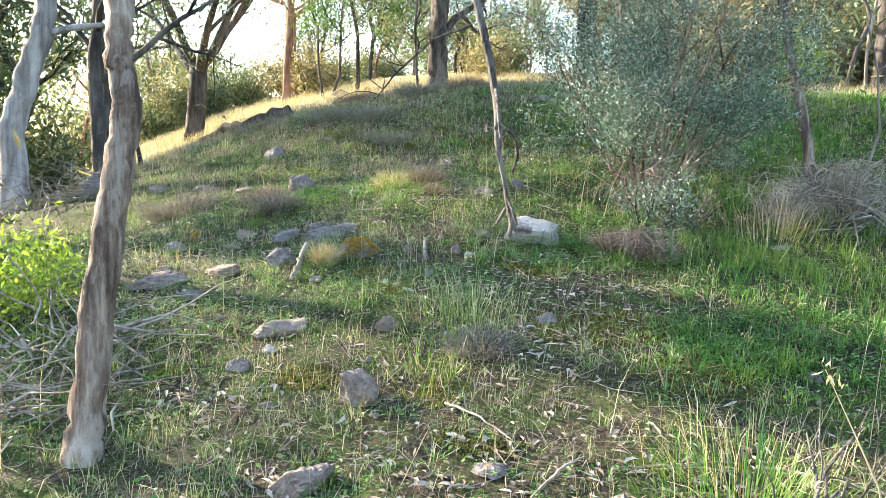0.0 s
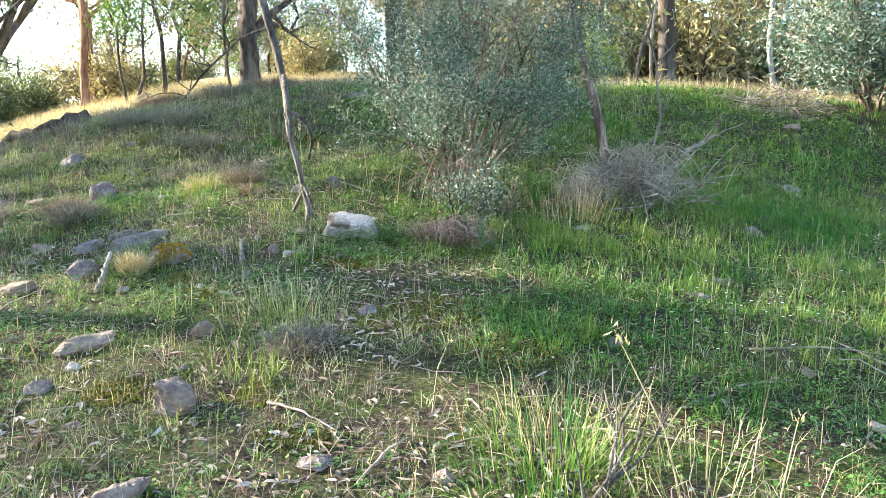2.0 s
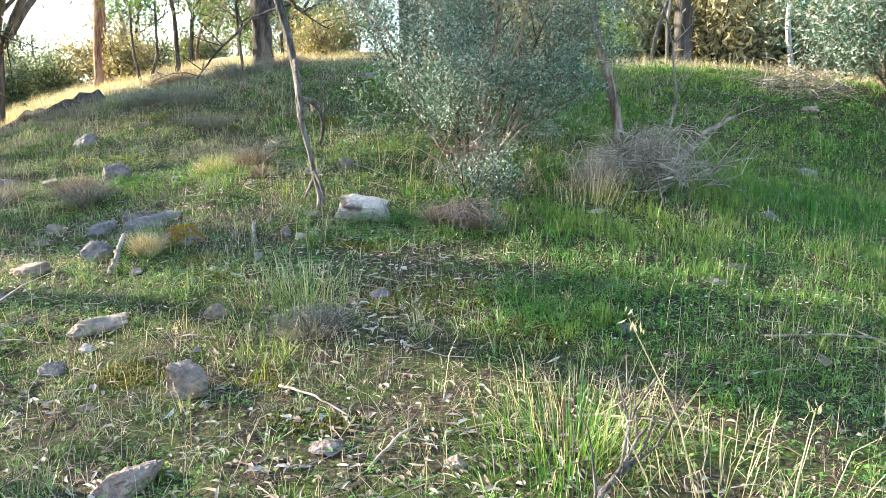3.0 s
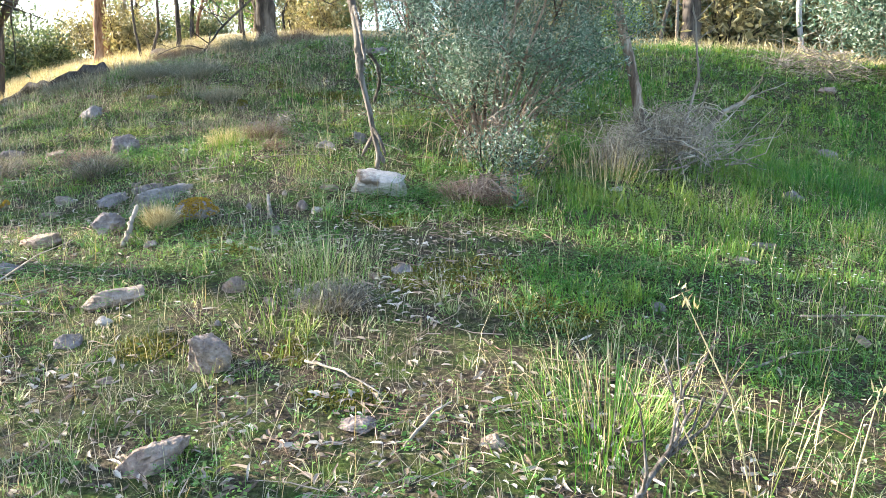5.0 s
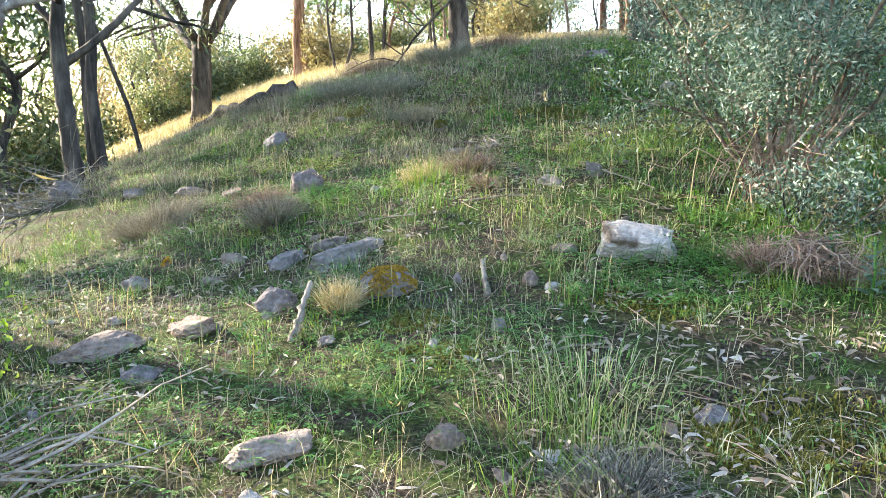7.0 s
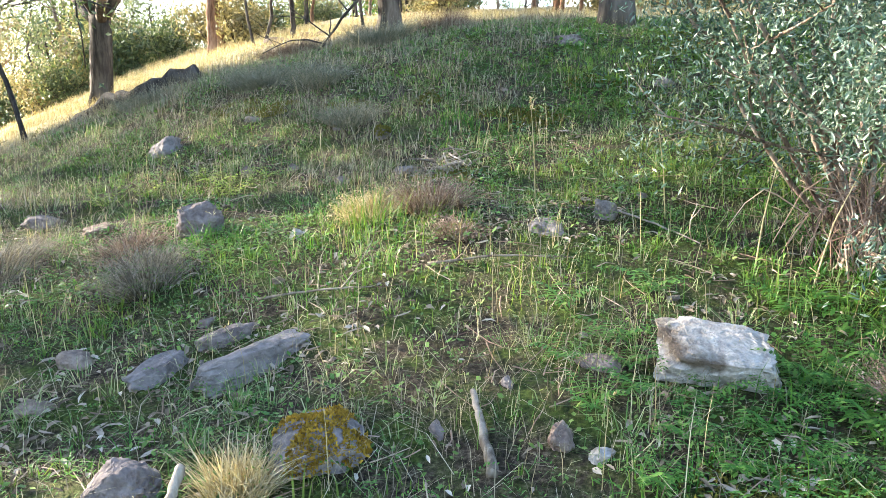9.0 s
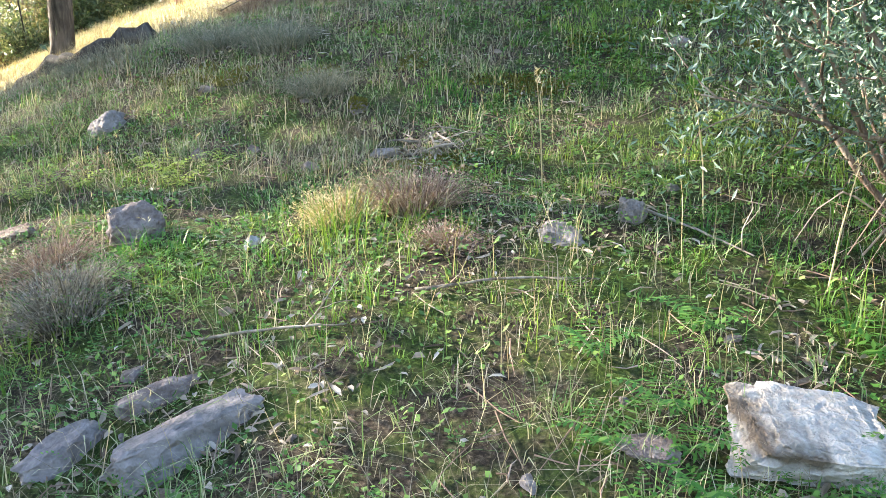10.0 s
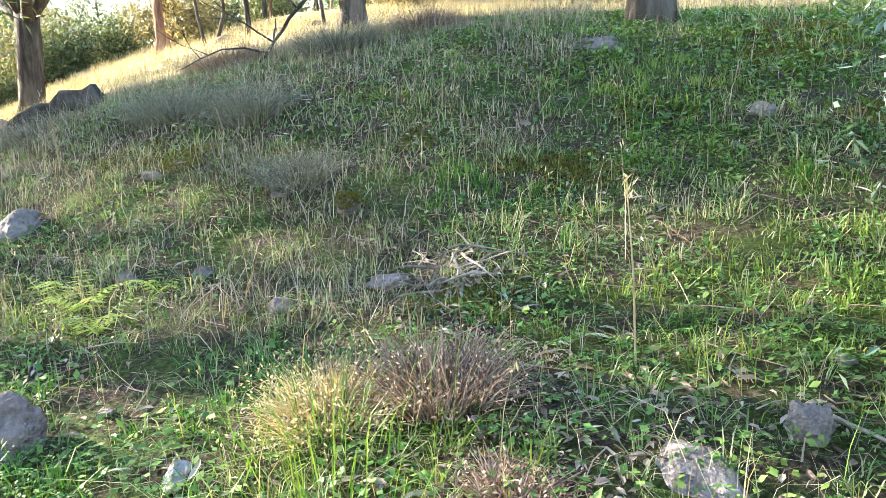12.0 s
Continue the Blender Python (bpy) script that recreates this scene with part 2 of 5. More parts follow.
def tube(bag, pts, radii, sides=8, rough=0.0, rng=None, cap=True):
    """A tapered, slightly lumpy limb along a line of points."""
    pts = np.asarray(pts, float)
    radii = np.broadcast_to(np.asarray(radii, float), (len(pts),))
    d = np.gradient(pts, axis=0)
    d /= np.linalg.norm(d, axis=1, keepdims=True) + 1e-9
    ref = np.where(np.abs(d[:, 2:3]) > 0.9, [[1.0, 0, 0]], [[0, 0, 1.0]])
    u = np.cross(d, ref)
    u /= np.linalg.norm(u, axis=1, keepdims=True) + 1e-9
    for k in range(1, len(u)):
        if u[k] @ u[k - 1] < 0:
            u[k] = -u[k]
    w = np.cross(d, u)
    a = np.linspace(0, 2 * np.pi, sides, endpoint=False)
    r = radii[:, None] * np.ones(sides)
    if rough and rng is not None:
        r = r * (1 + rough * rng.normal(size=r.shape)) * (1 + rough * 1.2 * np.sin(3 * a + np.arange(len(pts))[:, None] * 0.35))
    ring = pts[:, None] + r[..., None] * (np.cos(a)[None, :, None] * u[:, None] + np.sin(a)[None, :, None] * w[:, None])
    n, s = len(pts), sides
    i = np.arange(n - 1)[:, None] * s
    j = np.arange(s)[None]
    k = (j + 1) % s
    q = np.stack(np.broadcast_arrays(i + j, i + k, i + s + k, i + s + j), -1).reshape(-1, 4)
    V = ring.reshape(-1, 3)
    t = []
    if cap:
        V = np.concatenate([V, pts[:1], pts[-1:] + d[-1:] * radii[-1]])
        b = n * s
        t = [(x, b, (x + 1) % s) for x in range(s)] + [((n - 1) * s + (x + 1) % s, b + 1, (n - 1) * s + x) for x in range(s)]
    bag.add(V, q, t)


def wander(rng, p, d, length, steps, wobble, lift=0.0):
    """A line of points that grows from p along d, bending as it goes."""
    pts, d = [np.array(p, float)], np.array(d, float) / np.linalg.norm(d)
    for _ in range(steps):
        d = d + rng.normal(size=3) * wobble + np.array([0, 0, lift])
        d /= np.linalg.norm(d)
        pts.append(pts[-1] + d * length / steps)
    return np.array(pts), d


def grow(rng, bag, p, d, length, r, depth, tips, spread=0.6, wobble=0.13, lift=0.03, kids=3, sides=7, start=0.35, short=1.0):
    """A limb with its side limbs, down to twigs; the ends of the thin ones are kept in tips."""
    steps = 6 if depth > 1 else 4
    pts, end = wander(rng, p, d, length, steps, wobble, lift)
    tube(bag, pts, np.linspace(r, r * 0.45, steps + 1), max(4, sides), 0.03, rng)
    if depth <= 1:
        tips.extend(pts[1:])
    if depth <= 0:
        return
    for k in range(kids):
        f = start + (1 - start) * (k + rng.random()) / kids
        at = f * steps
        i = min(int(at), steps - 1)
        q = pts[i] + (pts[i + 1] - pts[i]) * (at - i)
        side = rng.normal(size=3)
        way = (pts[i + 1] - pts[i]) / np.linalg.norm(pts[i + 1] - pts[i]) + spread * 1.5 * side / np.linalg.norm(side)
        grow(rng, bag, q, way, length * short * (0.45 + 0.3 * rng.random()), r * (0.62 - 0.25 * f), depth - 1, tips, spread, wobble * 1.15, lift, kids, sides - 2, 0.25, short)


def leaves(rng, centres, count, spread, length, width, droop=0.0, upright=0.0):
    """Bent narrow leaves scattered round the given places."""
    c = np.asarray(centres)[rng.integers(0, len(centres), count)] + rng.normal(size=(count, 3)) * spread
    d = rng.normal(size=(count, 3))
    d[:, 2] += upright - droop
    d /= np.linalg.norm(d, axis=1, keepdims=True)
    s = np.cross(d, rng.normal(size=(count, 3)))
    s /= np.linalg.norm(s, axis=1, keepdims=True)
    n = np.cross(d, s)
    L = length * (0.6 + 0.8 * rng.random((count, 1)))
    W = width * (0.6 + 0.8 * rng.random((count, 1)))
    V = np.stack([c, c + d * L * 0.45 + s * W / 2 + n * L * 0.06, c + d * L, c + d * L * 0.45 - s * W / 2 + n * L * 0.06], 1)
    i = np.arange(count)[:, None] * 4
    return V.reshape(-1, 3), i + np.array([[0, 1, 2, 3]])


def blades(rng, x, y, height, width, lean, sink=0.01, way=None):
    """Grass blades: narrow, bent, pointed."""
    n = len(x)
    z = ground_z(x, y) - sink
    p = np.stack([x, y, z], 1)
    a = rng.random(n) * 2 * np.pi if way is None else way
    out = np.stack([np.cos(a), np.sin(a), np.zeros(n)], 1)
    b = a + np.pi / 2 + rng.normal(size=n) * 0.5
    s = np.stack([np.cos(b), np.sin(b), np.zeros(n)], 1) * (width / 2)[:, None]
    k = (lean * (0.15 + 1.9 * rng.random(n) ** 2))[:, None]
    h = height[:, None]
    up = np.array([[0, 0, 1.0]])
    mid = p + up * h * 0.55 + out * h * k * 0.3
    tip = p + up * h * (1 - 0.35 * np.minimum(k, 1.6)) + out * h * k
    V = np.stack([p - s, p + s, mid + s * 0.75, mid - s * 0.75, tip], 1).reshape(-1, 3)
    i = np.arange(n)[:, None] * 5
    return V, i + np.array([[0, 1, 2, 3]]), i + np.array([[3, 2, 4]])


EL_AZ = np.array([-180, -120, -75, -60, -47, -38, -31, -21, -7, 7, 16, 23, 40, 60, 90, 120, 180.0])
EL_UP = np.array([-7, -9, -9, -7.6, -4.5, 0.7, 3.1, 5.3, 5.5, 5.5, 4.6, 3.6, 1.8, -1, -5, -7, -7.0])


def lattice(ix, iy, seed):
    h = np.sin(ix * 127.1 + iy * 311.7 + seed * 74.7) * 43758.5453
    return h - np.floor(h)


def vnoise(x, y, size, seed=0):
    """Smooth noise in 0..1 over the plan, with cells of the given size in metres."""
    x, y = np.asarray(x, float) / size + 100, np.asarray(y, float) / size + 100
    ix, iy = np.floor(x), np.floor(y)
    fx, fy = x - ix, y - iy
    fx, fy = fx * fx * (3 - 2 * fx), fy * fy * (3 - 2 * fy)
    a, b = lattice(ix, iy, seed), lattice(ix + 1, iy, seed)
    c, d = lattice(ix, iy + 1, seed), lattice(ix + 1, iy + 1, seed)
    return (a * (1 - fx) + b * fx) * (1 - fy) + (c * (1 - fx) + d * fx) * fy


def ground_z(x, y):
    """Height of the hillside at a place of the plan."""
    x, y = np.asarray(x, float), np.asarray(y, float)
    xc, yc = np.clip(x, -7, 5), np.clip(y, -8, 14)
    near = -0.074 + 0.0106 * xc + 0.1404 * yc - 0.0216 * xc * xc - 0.0109 * xc * yc + 0.00574 * yc * yc
    near = near + np.minimum(x - xc, 0) * 0.2 - np.maximum(x - xc, 0) * 0.15 + (y - yc) * 0.2
    r = np.hypot(x, y - 0.4)
    az = np.degrees(np.arctan2(x, y - 0.4))
    el = sum(np.interp(az + s, EL_AZ, EL_UP, period=360) for s in (-6, -3, 0, 3, 6)) / 5
    bowl = np.interp(r, [10, 16, 28, 50], [0, -0.3, 0.1, 1.2]) - np.interp(r, [10, 16, 28], [0, 0.9, 0]) * np.clip((-az - 14) / 10, 0, 1)
    el = el + bowl - 0.2
    far = 1.5 + np.minimum(r, 45) * np.tan(np.radians(el)) - np.maximum(r - 45, 0) * 0.06
    k = np.clip((r - 8) / 5.5, 0, 1)
    k = k * k * (3 - 2 * k)
    z = near * (1 - k) + far * k
    fade = np.clip(r / 3, 0.3, 1)
    return z + fade * ((vnoise(x, y, 1.1, 3) - 0.5) * 0.09 + (vnoise(x, y, 0.37, 5) - 0.5) * 0.045)


# ---- the hillside ----
def ground_sheet():
    """One sheet, fine where one walks and coarse towards the horizon."""
    a = np.concatenate([-np.geomspace(8, 3000, 60)[::-1], np.linspace(-7.9, 5.9, 185), np.geomspace(6, 3000, 60)])
    b = np.concatenate([-np.geomspace(1, 3000, 50)[::-1], np.linspace(-0.9, 13.9, 200), np.geomspace(14, 3000, 70)])
    X, Y = np.meshgrid(a, b)
    Z = np.maximum(ground_z(X, Y), -14)
    n, m = X.shape
    i = (np.arange(n - 1)[:, None] * m + np.arange(m - 1)[None]).ravel()
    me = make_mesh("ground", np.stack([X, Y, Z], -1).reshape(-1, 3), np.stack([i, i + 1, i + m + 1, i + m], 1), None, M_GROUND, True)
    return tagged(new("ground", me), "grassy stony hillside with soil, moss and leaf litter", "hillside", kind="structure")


ground_sheet()


# ---- rocks ----
def rock_mesh(name, size, seed, mat, corners=20, boxy=1.0):
    """An angular weathered stone: the hull of random corners, with worn edges and a rough face."""
    rng = np.random.default_rng(seed)
    bm = bmesh.new()
    for k in range(corners):
        d = rng.normal(size=3)
        d /= np.linalg.norm(d)
        d = np.sign(d) * np.abs(d) ** boxy * (0.82 + 0.3 * rng.random())
        bm.verts.new(d)
    out = bmesh.ops.convex_hull(bm, input=bm.verts)
    bmesh.ops.delete(bm, geom=[v for v in out["geom_interior"] if isinstance(v, bmesh.types.BMVert)], context="VERTS")
    bmesh.ops.bevel(bm, geom=list(bm.edges), offset=0.045, segments=1, affect="EDGES", clamp_overlap=True)
    bmesh.ops.triangulate(bm, faces=bm.faces)
    for cut in range(3):
        long = [e for e in bm.edges if e.calc_length() > (0.11 if max(size) > 0.12 else 0.2)]
        if long:
            bmesh.ops.subdivide_edges(bm, edges=long, cuts=1)
            bmesh.ops.triangulate(bm, faces=bm.faces)
    bm.normal_update()
    off = Vector((seed * 3.1, seed * 1.7, 0))
    for v in bm.verts:
        c = v.co
        ledge = abs(noise.noise(Vector((c.x * 1.2, c.y * 1.2, c.z * 5.5)) + off))
        crack = max(0.0, 0.09 - abs(noise.noise(c * 1.9 + off * 2)))
        v.co = c + v.normal * (0.09 * noise.noise(c * 2.2 + off) + 0.06 * noise.noise(c * 6 + off) + 0.04 * noise.noise(c * 15 + off) + 0.07 * (ledge - 0.2) - 0.55 * crack)
    for v in bm.verts:
        v.co = Vector((v.co.x * size[0] / 1.9, v.co.y * size[1] / 1.9, v.co.z * size[2] / 1.9))
    me = bpy.data.meshes.new(name)
    bm.to_mesh(me)
    bm.free()
    me.materials.append(mat)
    for p in me.polygons:
        p.use_smooth = True
    me.set_sharp_from_angle(angle=radians(32))
    return me


def rock(x, y, size, seed, mat, label, turn=(0, 0, 0), sink=0.3, moss=None, boxy=1.0):
    if size[0] < 0.6 and seed != 11:
        size = tuple(0.95 * v for v in size)
    ob = new("rock", rock_mesh("rock", size, seed, mat, 20 if boxy == 1 else 26, boxy))
    ob.matrix_world = pose(x, y, float(ground_z(x, y)) + size[2] * (0.34 - sink), *turn)
    tagged(ob, label, "rock")
    if moss:
        src, rng = ob.data, np.random.default_rng(seed + 50)
        bag = Bag()
        for p in src.polygons:
            c = p.center
            if p.normal.z > 0.35 and noise.noise(Vector((c.x, c.y, c.z)) * 9 + Vector((seed, 0, 0))) > -0.12:
                V = [np.array(src.vertices[i].co) for i in p.vertices]
                n = np.array(p.normal)
                for _ in range(3):
                    w = rng.dirichlet(np.ones(3))
                    q = w @ np.array(V[:3])
                    s = rng.normal(size=(2, 3)) * 0.005
                    bag.add([q - s[0] - n * 0.002, q + s[0] - n * 0.002, q + s[1] + n * 0.006 * (0.4 + rng.random())], (), [(0, 1, 2)])
        if bag.n:
            part("moss", bag.mesh("moss", moss), ob, "orange-brown moss")
    return ob


GREY = "grey weathered limestone rock lying among grass"
RED = "reddish brown stone half sunk in grass"
FLAT = "flat grey stone level with the turf"
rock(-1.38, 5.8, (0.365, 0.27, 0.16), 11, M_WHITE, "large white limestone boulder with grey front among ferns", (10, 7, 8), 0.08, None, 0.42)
rock(-2.94, 5.7, (0.21, 0.46, 0.15), 12, M_ROCK, "pale grey slab of limestone with bark beside it", (8, -8, -36), 0.32, None, 0.6)
rock(-3.28, 5.58, (0.15, 0.28, 0.12), 13, M_ROCK, GREY, (14, 8, -22))
rock(-3.14, 5.83, (0.12, 0.3, 0.09), 14, M_ROCK, FLAT, (8, -6, -42))
rock(-2.47, 5.2, (0.34, 0.33, 0.2), 15, M_ROCK, "grey rock half covered with orange moss", (6, -8, 15), 0.32, M_MOSS)
rock(-2.94, 4.95, (0.2, 0.2, 0.22), 16, M_ROCK, "upright grey rock beside a strip of bark", (8, 12, 30), 0.2)
rock(-3.24, 4.74, (0.32, 0.24, 0.17), 17, M_ROCKRED, "reddish grey angular rock over a hollow", (0, -6, -12), 0.2)
rock(-3.62, 4.56, (0.5, 0.3, 0.15), 18, M_ROCKRED, "long low reddish grey ledge of stone", (0, -10, 15), 0.25)
rock(-4.06, 5.28, (0.2, 0.16, 0.14), 19, M_ROCK, GREY)
rock(-3.17, 4.33, (0.2, 0.16, 0.1), 20, M_ROCK, GREY, (0, 8, 40))
rock(-1.81, 5.34, (0.09, 0.11, 0.13), 21, M_ROCKRED, "small tilted slab of grey stone", (25, 8, 0))
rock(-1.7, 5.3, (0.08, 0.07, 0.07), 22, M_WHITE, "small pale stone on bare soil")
rock(-1.81, 4.85, (0.08, 0.07, 0.11), 23, M_ROCK, "small dark upright stone in leaf litter")
rock(-3.69, 5.68, (0.2, 0.15, 0.1), 24, M_ROCKRED, RED)
rock(-4.11, 5.56, (0.12, 0.1, 0.08), 25, M_ROCKRED, "small stone topped with orange moss", (0, 0, 0), 0.3, M_MOSS)
rock(-3.84, 6.78, (0.25, 0.2, 0.26), 26, M_ROCK, "grey pointed rock beside a dry shrub", (5, -10, 20), 0.15)
rock(-4.57, 6.9, (0.24, 0.18, 0.12), 27, M_ROCKRED, RED, (0, -12, 0))
rock(-5.05, 8.25, (0.3, 0.2, 0.2), 28, M_ROCK, "pale grey tilted slab on the slope", (20, -25, 15))
rock(-3.81, 4.84, (0.1, 0.08, 0.07), 29, M_ROCK, GREY)
rock(-3.62, 5.38, (0.16, 0.12, 0.08), 30, M_ROCKRED, RED)
rock(-1.74, 5.74, (0.18, 0.12, 0.06), 31, M_ROCK, FLAT)
rock(-7.3, 7.9, (0.45, 0.35, 0.3), 32, M_ROCK, GREY)
rock(-1.57, 3.4, (0.2, 0.16, 0.2), 33, M_ROCKRED, "upright pinkish stone standing in grass", (6, 4, 10), 0.12, None, 0.65)
rock(-1.49, 2.73, (0.3, 0.2, 0.16), 34, M_ROCKRED, "grey and rust-coloured jagged stone on the path side", (0, -28, 35), 0.25)
rock(0.32, 4.17, (0.1, 0.08, 0.06), 35, M_ROCK, GREY)
rock(1.08, 5.32, (0.16, 0.12, 0.08), 36, M_ROCK, GREY)
rock(0.88, 4.96, (0.2, 0.14, 0.07), 37, M_ROCK, FLAT)
rock(-0.97, 4.42, (0.13, 0.11, 0.09), 38, M_ROCK, GREY, (10, 0, 30))
rock(-2.30, 3.92, (0.34, 0.16, 0.13), 39, M_ROCKRED, "long low reddish stone in mown-looking grass", (0, -14, 18), 0.2)
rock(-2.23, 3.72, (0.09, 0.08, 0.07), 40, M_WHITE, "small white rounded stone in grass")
rock(-2.30, 3.54, (0.14, 0.12, 0.1), 41, M_ROCK, "pale green-grey stone in grass")
rock(-1.75, 4.09, (0.14, 0.11, 0.13), 42, M_ROCKRED, RED, (10, 0, 0))
rock(-1.09, 4.30, (0.08, 0.07, 0.07), 43, M_ROCKRED, "small orange-brown stone in leaf litter")
rock(-0.38, 2.92, (0.09, 0.08, 0.07), 44, M_ROCKRED, "small brownish stone in leaf litter")
rock(-0.83, 2.97, (0.18, 0.14, 0.05), 45, M_ROCK, FLAT)
rock(3.03, 10.5, (0.3, 0.25, 0.18), 46, M_ROCKRED, "pinkish stone in tall grass up the slope")
rock(2.35, 8.2, (0.24, 0.2, 0.16), 47, M_ROCK, GREY)
rock(1.55, 6.4, (0.18, 0.14, 0.12), 48, M_ROCK, GREY)
rock(-3.40, 8.30, (0.13, 0.12, 0.14), 49, M_ROCK, "small upright stone with yellow moss", (0, 8, 0), 0.2, M_MOSSGREEN)
rock(-3.05, 7.75, (0.2, 0.14, 0.08), 50, M_ROCK, "flat grey stone beside strips of bark")
rock(-3.84, 7.83, (0.1, 0.08, 0.07), 51, M_ROCK, GREY)
rock(-4.14, 7.78, (0.11, 0.09, 0.09), 52, M_ROCK, GREY)
rock(-1.59, 9.32, (0.16, 0.13, 0.12), 53, M_ROCK, GREY)
rock(-2.07, 6.81, (0.2, 0.24, 0.055), 54, M_ROCK, "flat pale grey slab in tall grass", (12, 0, 30))
rock(-1.83, 6.98, (0.14, 0.12, 0.18), 55, M_ROCK, "tilted grey slab in tall grass", (25, 10, 0), 0.3)
rock(-3.39, 7.57, (0.1, 0.08, 0.08), 56, M_ROCK, "small blue-grey stone in short grass")
rock(-2.43, 10.45, (0.34, 0.24, 0.13), 57, M_ROCK, "broad grey stone near a tree trunk")
rock(-4.6, 8.7, (0.14, 0.1, 0.08), 58, M_ROCK, GREY)
rock(-5.2, 7.2, (0.3, 0.2, 0.14), 59, M_ROCK, GREY)
rock(-5.9, 7.3, (0.22, 0.2, 0.14), 60, M_ROCK, GREY)
for k, (x, y, w) in enumerate([(-13.9, 27.2, 0.9), (-13.0, 27.6, 0.7), (-12.2, 27.4, 0.8), (-11.0, 27.2, 0.6), (-9.6, 25.4, 0.7)]):
    rock(x, y, (w, w * 0.6, w * 0.45), 70 + k, M_ROCKRED, "sunlit rock on the crest of the hill")

# ---- trees ----


def tree(name, line, radii, label, bark, leaf=None, limbs=5, reach=2.2, depth=2, from_top=0.5, count=2500, size=(0.11, 0.022), droop=0.6, spread=0.14, seed=1, sides=12, flare=1.35, rough=0.05, lift=0.04, kids=3):
    """A tree whose trunk follows the given line, with limbs, twigs and leaves of its own."""
    rng = np.random.default_rng(seed)
    line = np.array(line, float)
    t = np.linspace(0, 1, len(line))
    ts = np.linspace(0, 1, 6 * len(line))
    pts = np.stack([np.interp(ts, t, line[:, k]) for k in range(3)], 1)
    pts[1:-1] = (pts[:-2] + 2 * pts[1:-1] + pts[2:]) / 4
    pts[1:-1] += rng.normal(size=(len(pts) - 2, 3)) * radii[0] * 0.06
    r = np.interp(ts, [0, 0.06, 1], [radii[0] * flare, radii[0], radii[1]])
    root = base_of(name, line[0], label, "tree")
    pts, o = pts - line[0], line[0]
    pts[0, 2] -= 0.12
    bag, tips = Bag(), []
    tube(bag, pts, r, sides, rough, rng)
    for k in range(limbs):
        f = from_top + (1 - from_top) * (k + 0.5 * rng.random() + 0.5) / limbs
        i = min(int(f * (len(pts) - 1)), len(pts) - 1)
        a = k * 2.4 + rng.random()
        way = np.array([math.cos(a), math.sin(a), 0.35 + 0.6 * rng.random()])
        grow(rng, bag, pts[i], way, reach * (0.7 + 0.6 * rng.random()), r[i] * (0.45 + 0.2 * rng.random()), depth, tips, 0.55, 0.14, lift, kids, 7)
    part("trunk", bag.mesh("trunk", bark, True), root)
    if leaf and tips:
        V, q = leaves(rng, np.array(tips), count, spread, size[0], size[1], droop)
        part("crown", make_mesh("crown", V, q, None, leaf), root)
    return root


def z_at(x, y):
    return float(ground_z(x, y))


def upright(x, y, height, lean=(0, 0), bend=0.15, seed=0):
    rng = np.random.default_rng(seed + 900)
    z = z_at(x, y)
    return [(x + lean[0] * f + (rng.normal() * bend if 0 < f else 0), y + lean[1] * f + (rng.normal() * bend if 0 < f else 0), z + height * f) for f in np.linspace(0, 1, 6)]


# slender tree close by, with flaking brown bark
near_line = [(-2.46, 2.72, 0.22), (-2.46, 2.75, 0.49), (-2.46, 2.79, 0.81), (-2.44, 2.85, 1.17), (-2.43, 2.89, 1.44), (-2.42, 2.92, 1.65), (-2.47, 2.93, 1.85), (-2.49, 2.95, 2.07), (-2.45, 2.9, 2.8), (-2.3, 2.7, 3.6), (-2.2, 2.6, 4.6)]
near_tree = tree("gum_tree", near_line, (0.068, 0.042), "slender gum tree with flaking brown and grey bark", M_BARK_BROWN, M_GUM, 6, 1.9, 2, 0.72, 2600, (0.12, 0.02), 0.8, 0.13, 3, 16, 1.3, 0.06)

# long dead limb hanging from it into the way
hang = Bag()
rngh = np.random.default_rng(5)
top = [(-2.3, 2.7, 3.7), (-1.9, 2.5, 3.72), (-1.45, 2.3, 3.55), (-1.1, 2.15, 3.1), (-0.87, 2.09, 2.5), (-0.75, 2.06, 2.1)]
low = [(-0.696, 2.044, 1.878), (-0.668, 2.036, 1.782), (-0.646, 2.031, 1.715), (-0.622, 2.019, 1.62), (-0.621, 2.019, 1.585), (-0.618, 2.02, 1.545), (-0.61, 2.021, 1.51), (-0.596, 2.02, 1.46), (-0.588, 2.02, 1.42), (-0.576, 2.018, 1.38), (-0.579, 2.016, 1.352)]
o = np.array(near_line[0])
line = np.array(top + low)
ts = np.linspace(0, 1, 50)
tl = np.linspace(0, 1, len(line))
sm = np.stack([np.interp(ts, tl, line[:, k]) for k in range(3)], 1) - o
sm[1:-1] = (sm[:-2] + 2 * sm[1:-1] + sm[2:]) / 4
tube(hang, sm, np.interp(ts, [0, 0.4, 0.8, 1], [0.014, 0.0088, 0.0056, 0.0044]), 9, 0.07, rngh)
def hang_twig(line, radii):
    line = np.array(line) - o
    f, g = np.linspace(0, 1, len(line)), np.linspace(0, 1, 3 * len(line))
    bent = np.stack([np.interp(g, f, line[:, k]) for k in range(3)], 1)
    tube(hang, bent, np.interp(g, f, radii) * (1 + 0.12 * rngh.normal(size=len(g))), 8, 0.08, rngh)


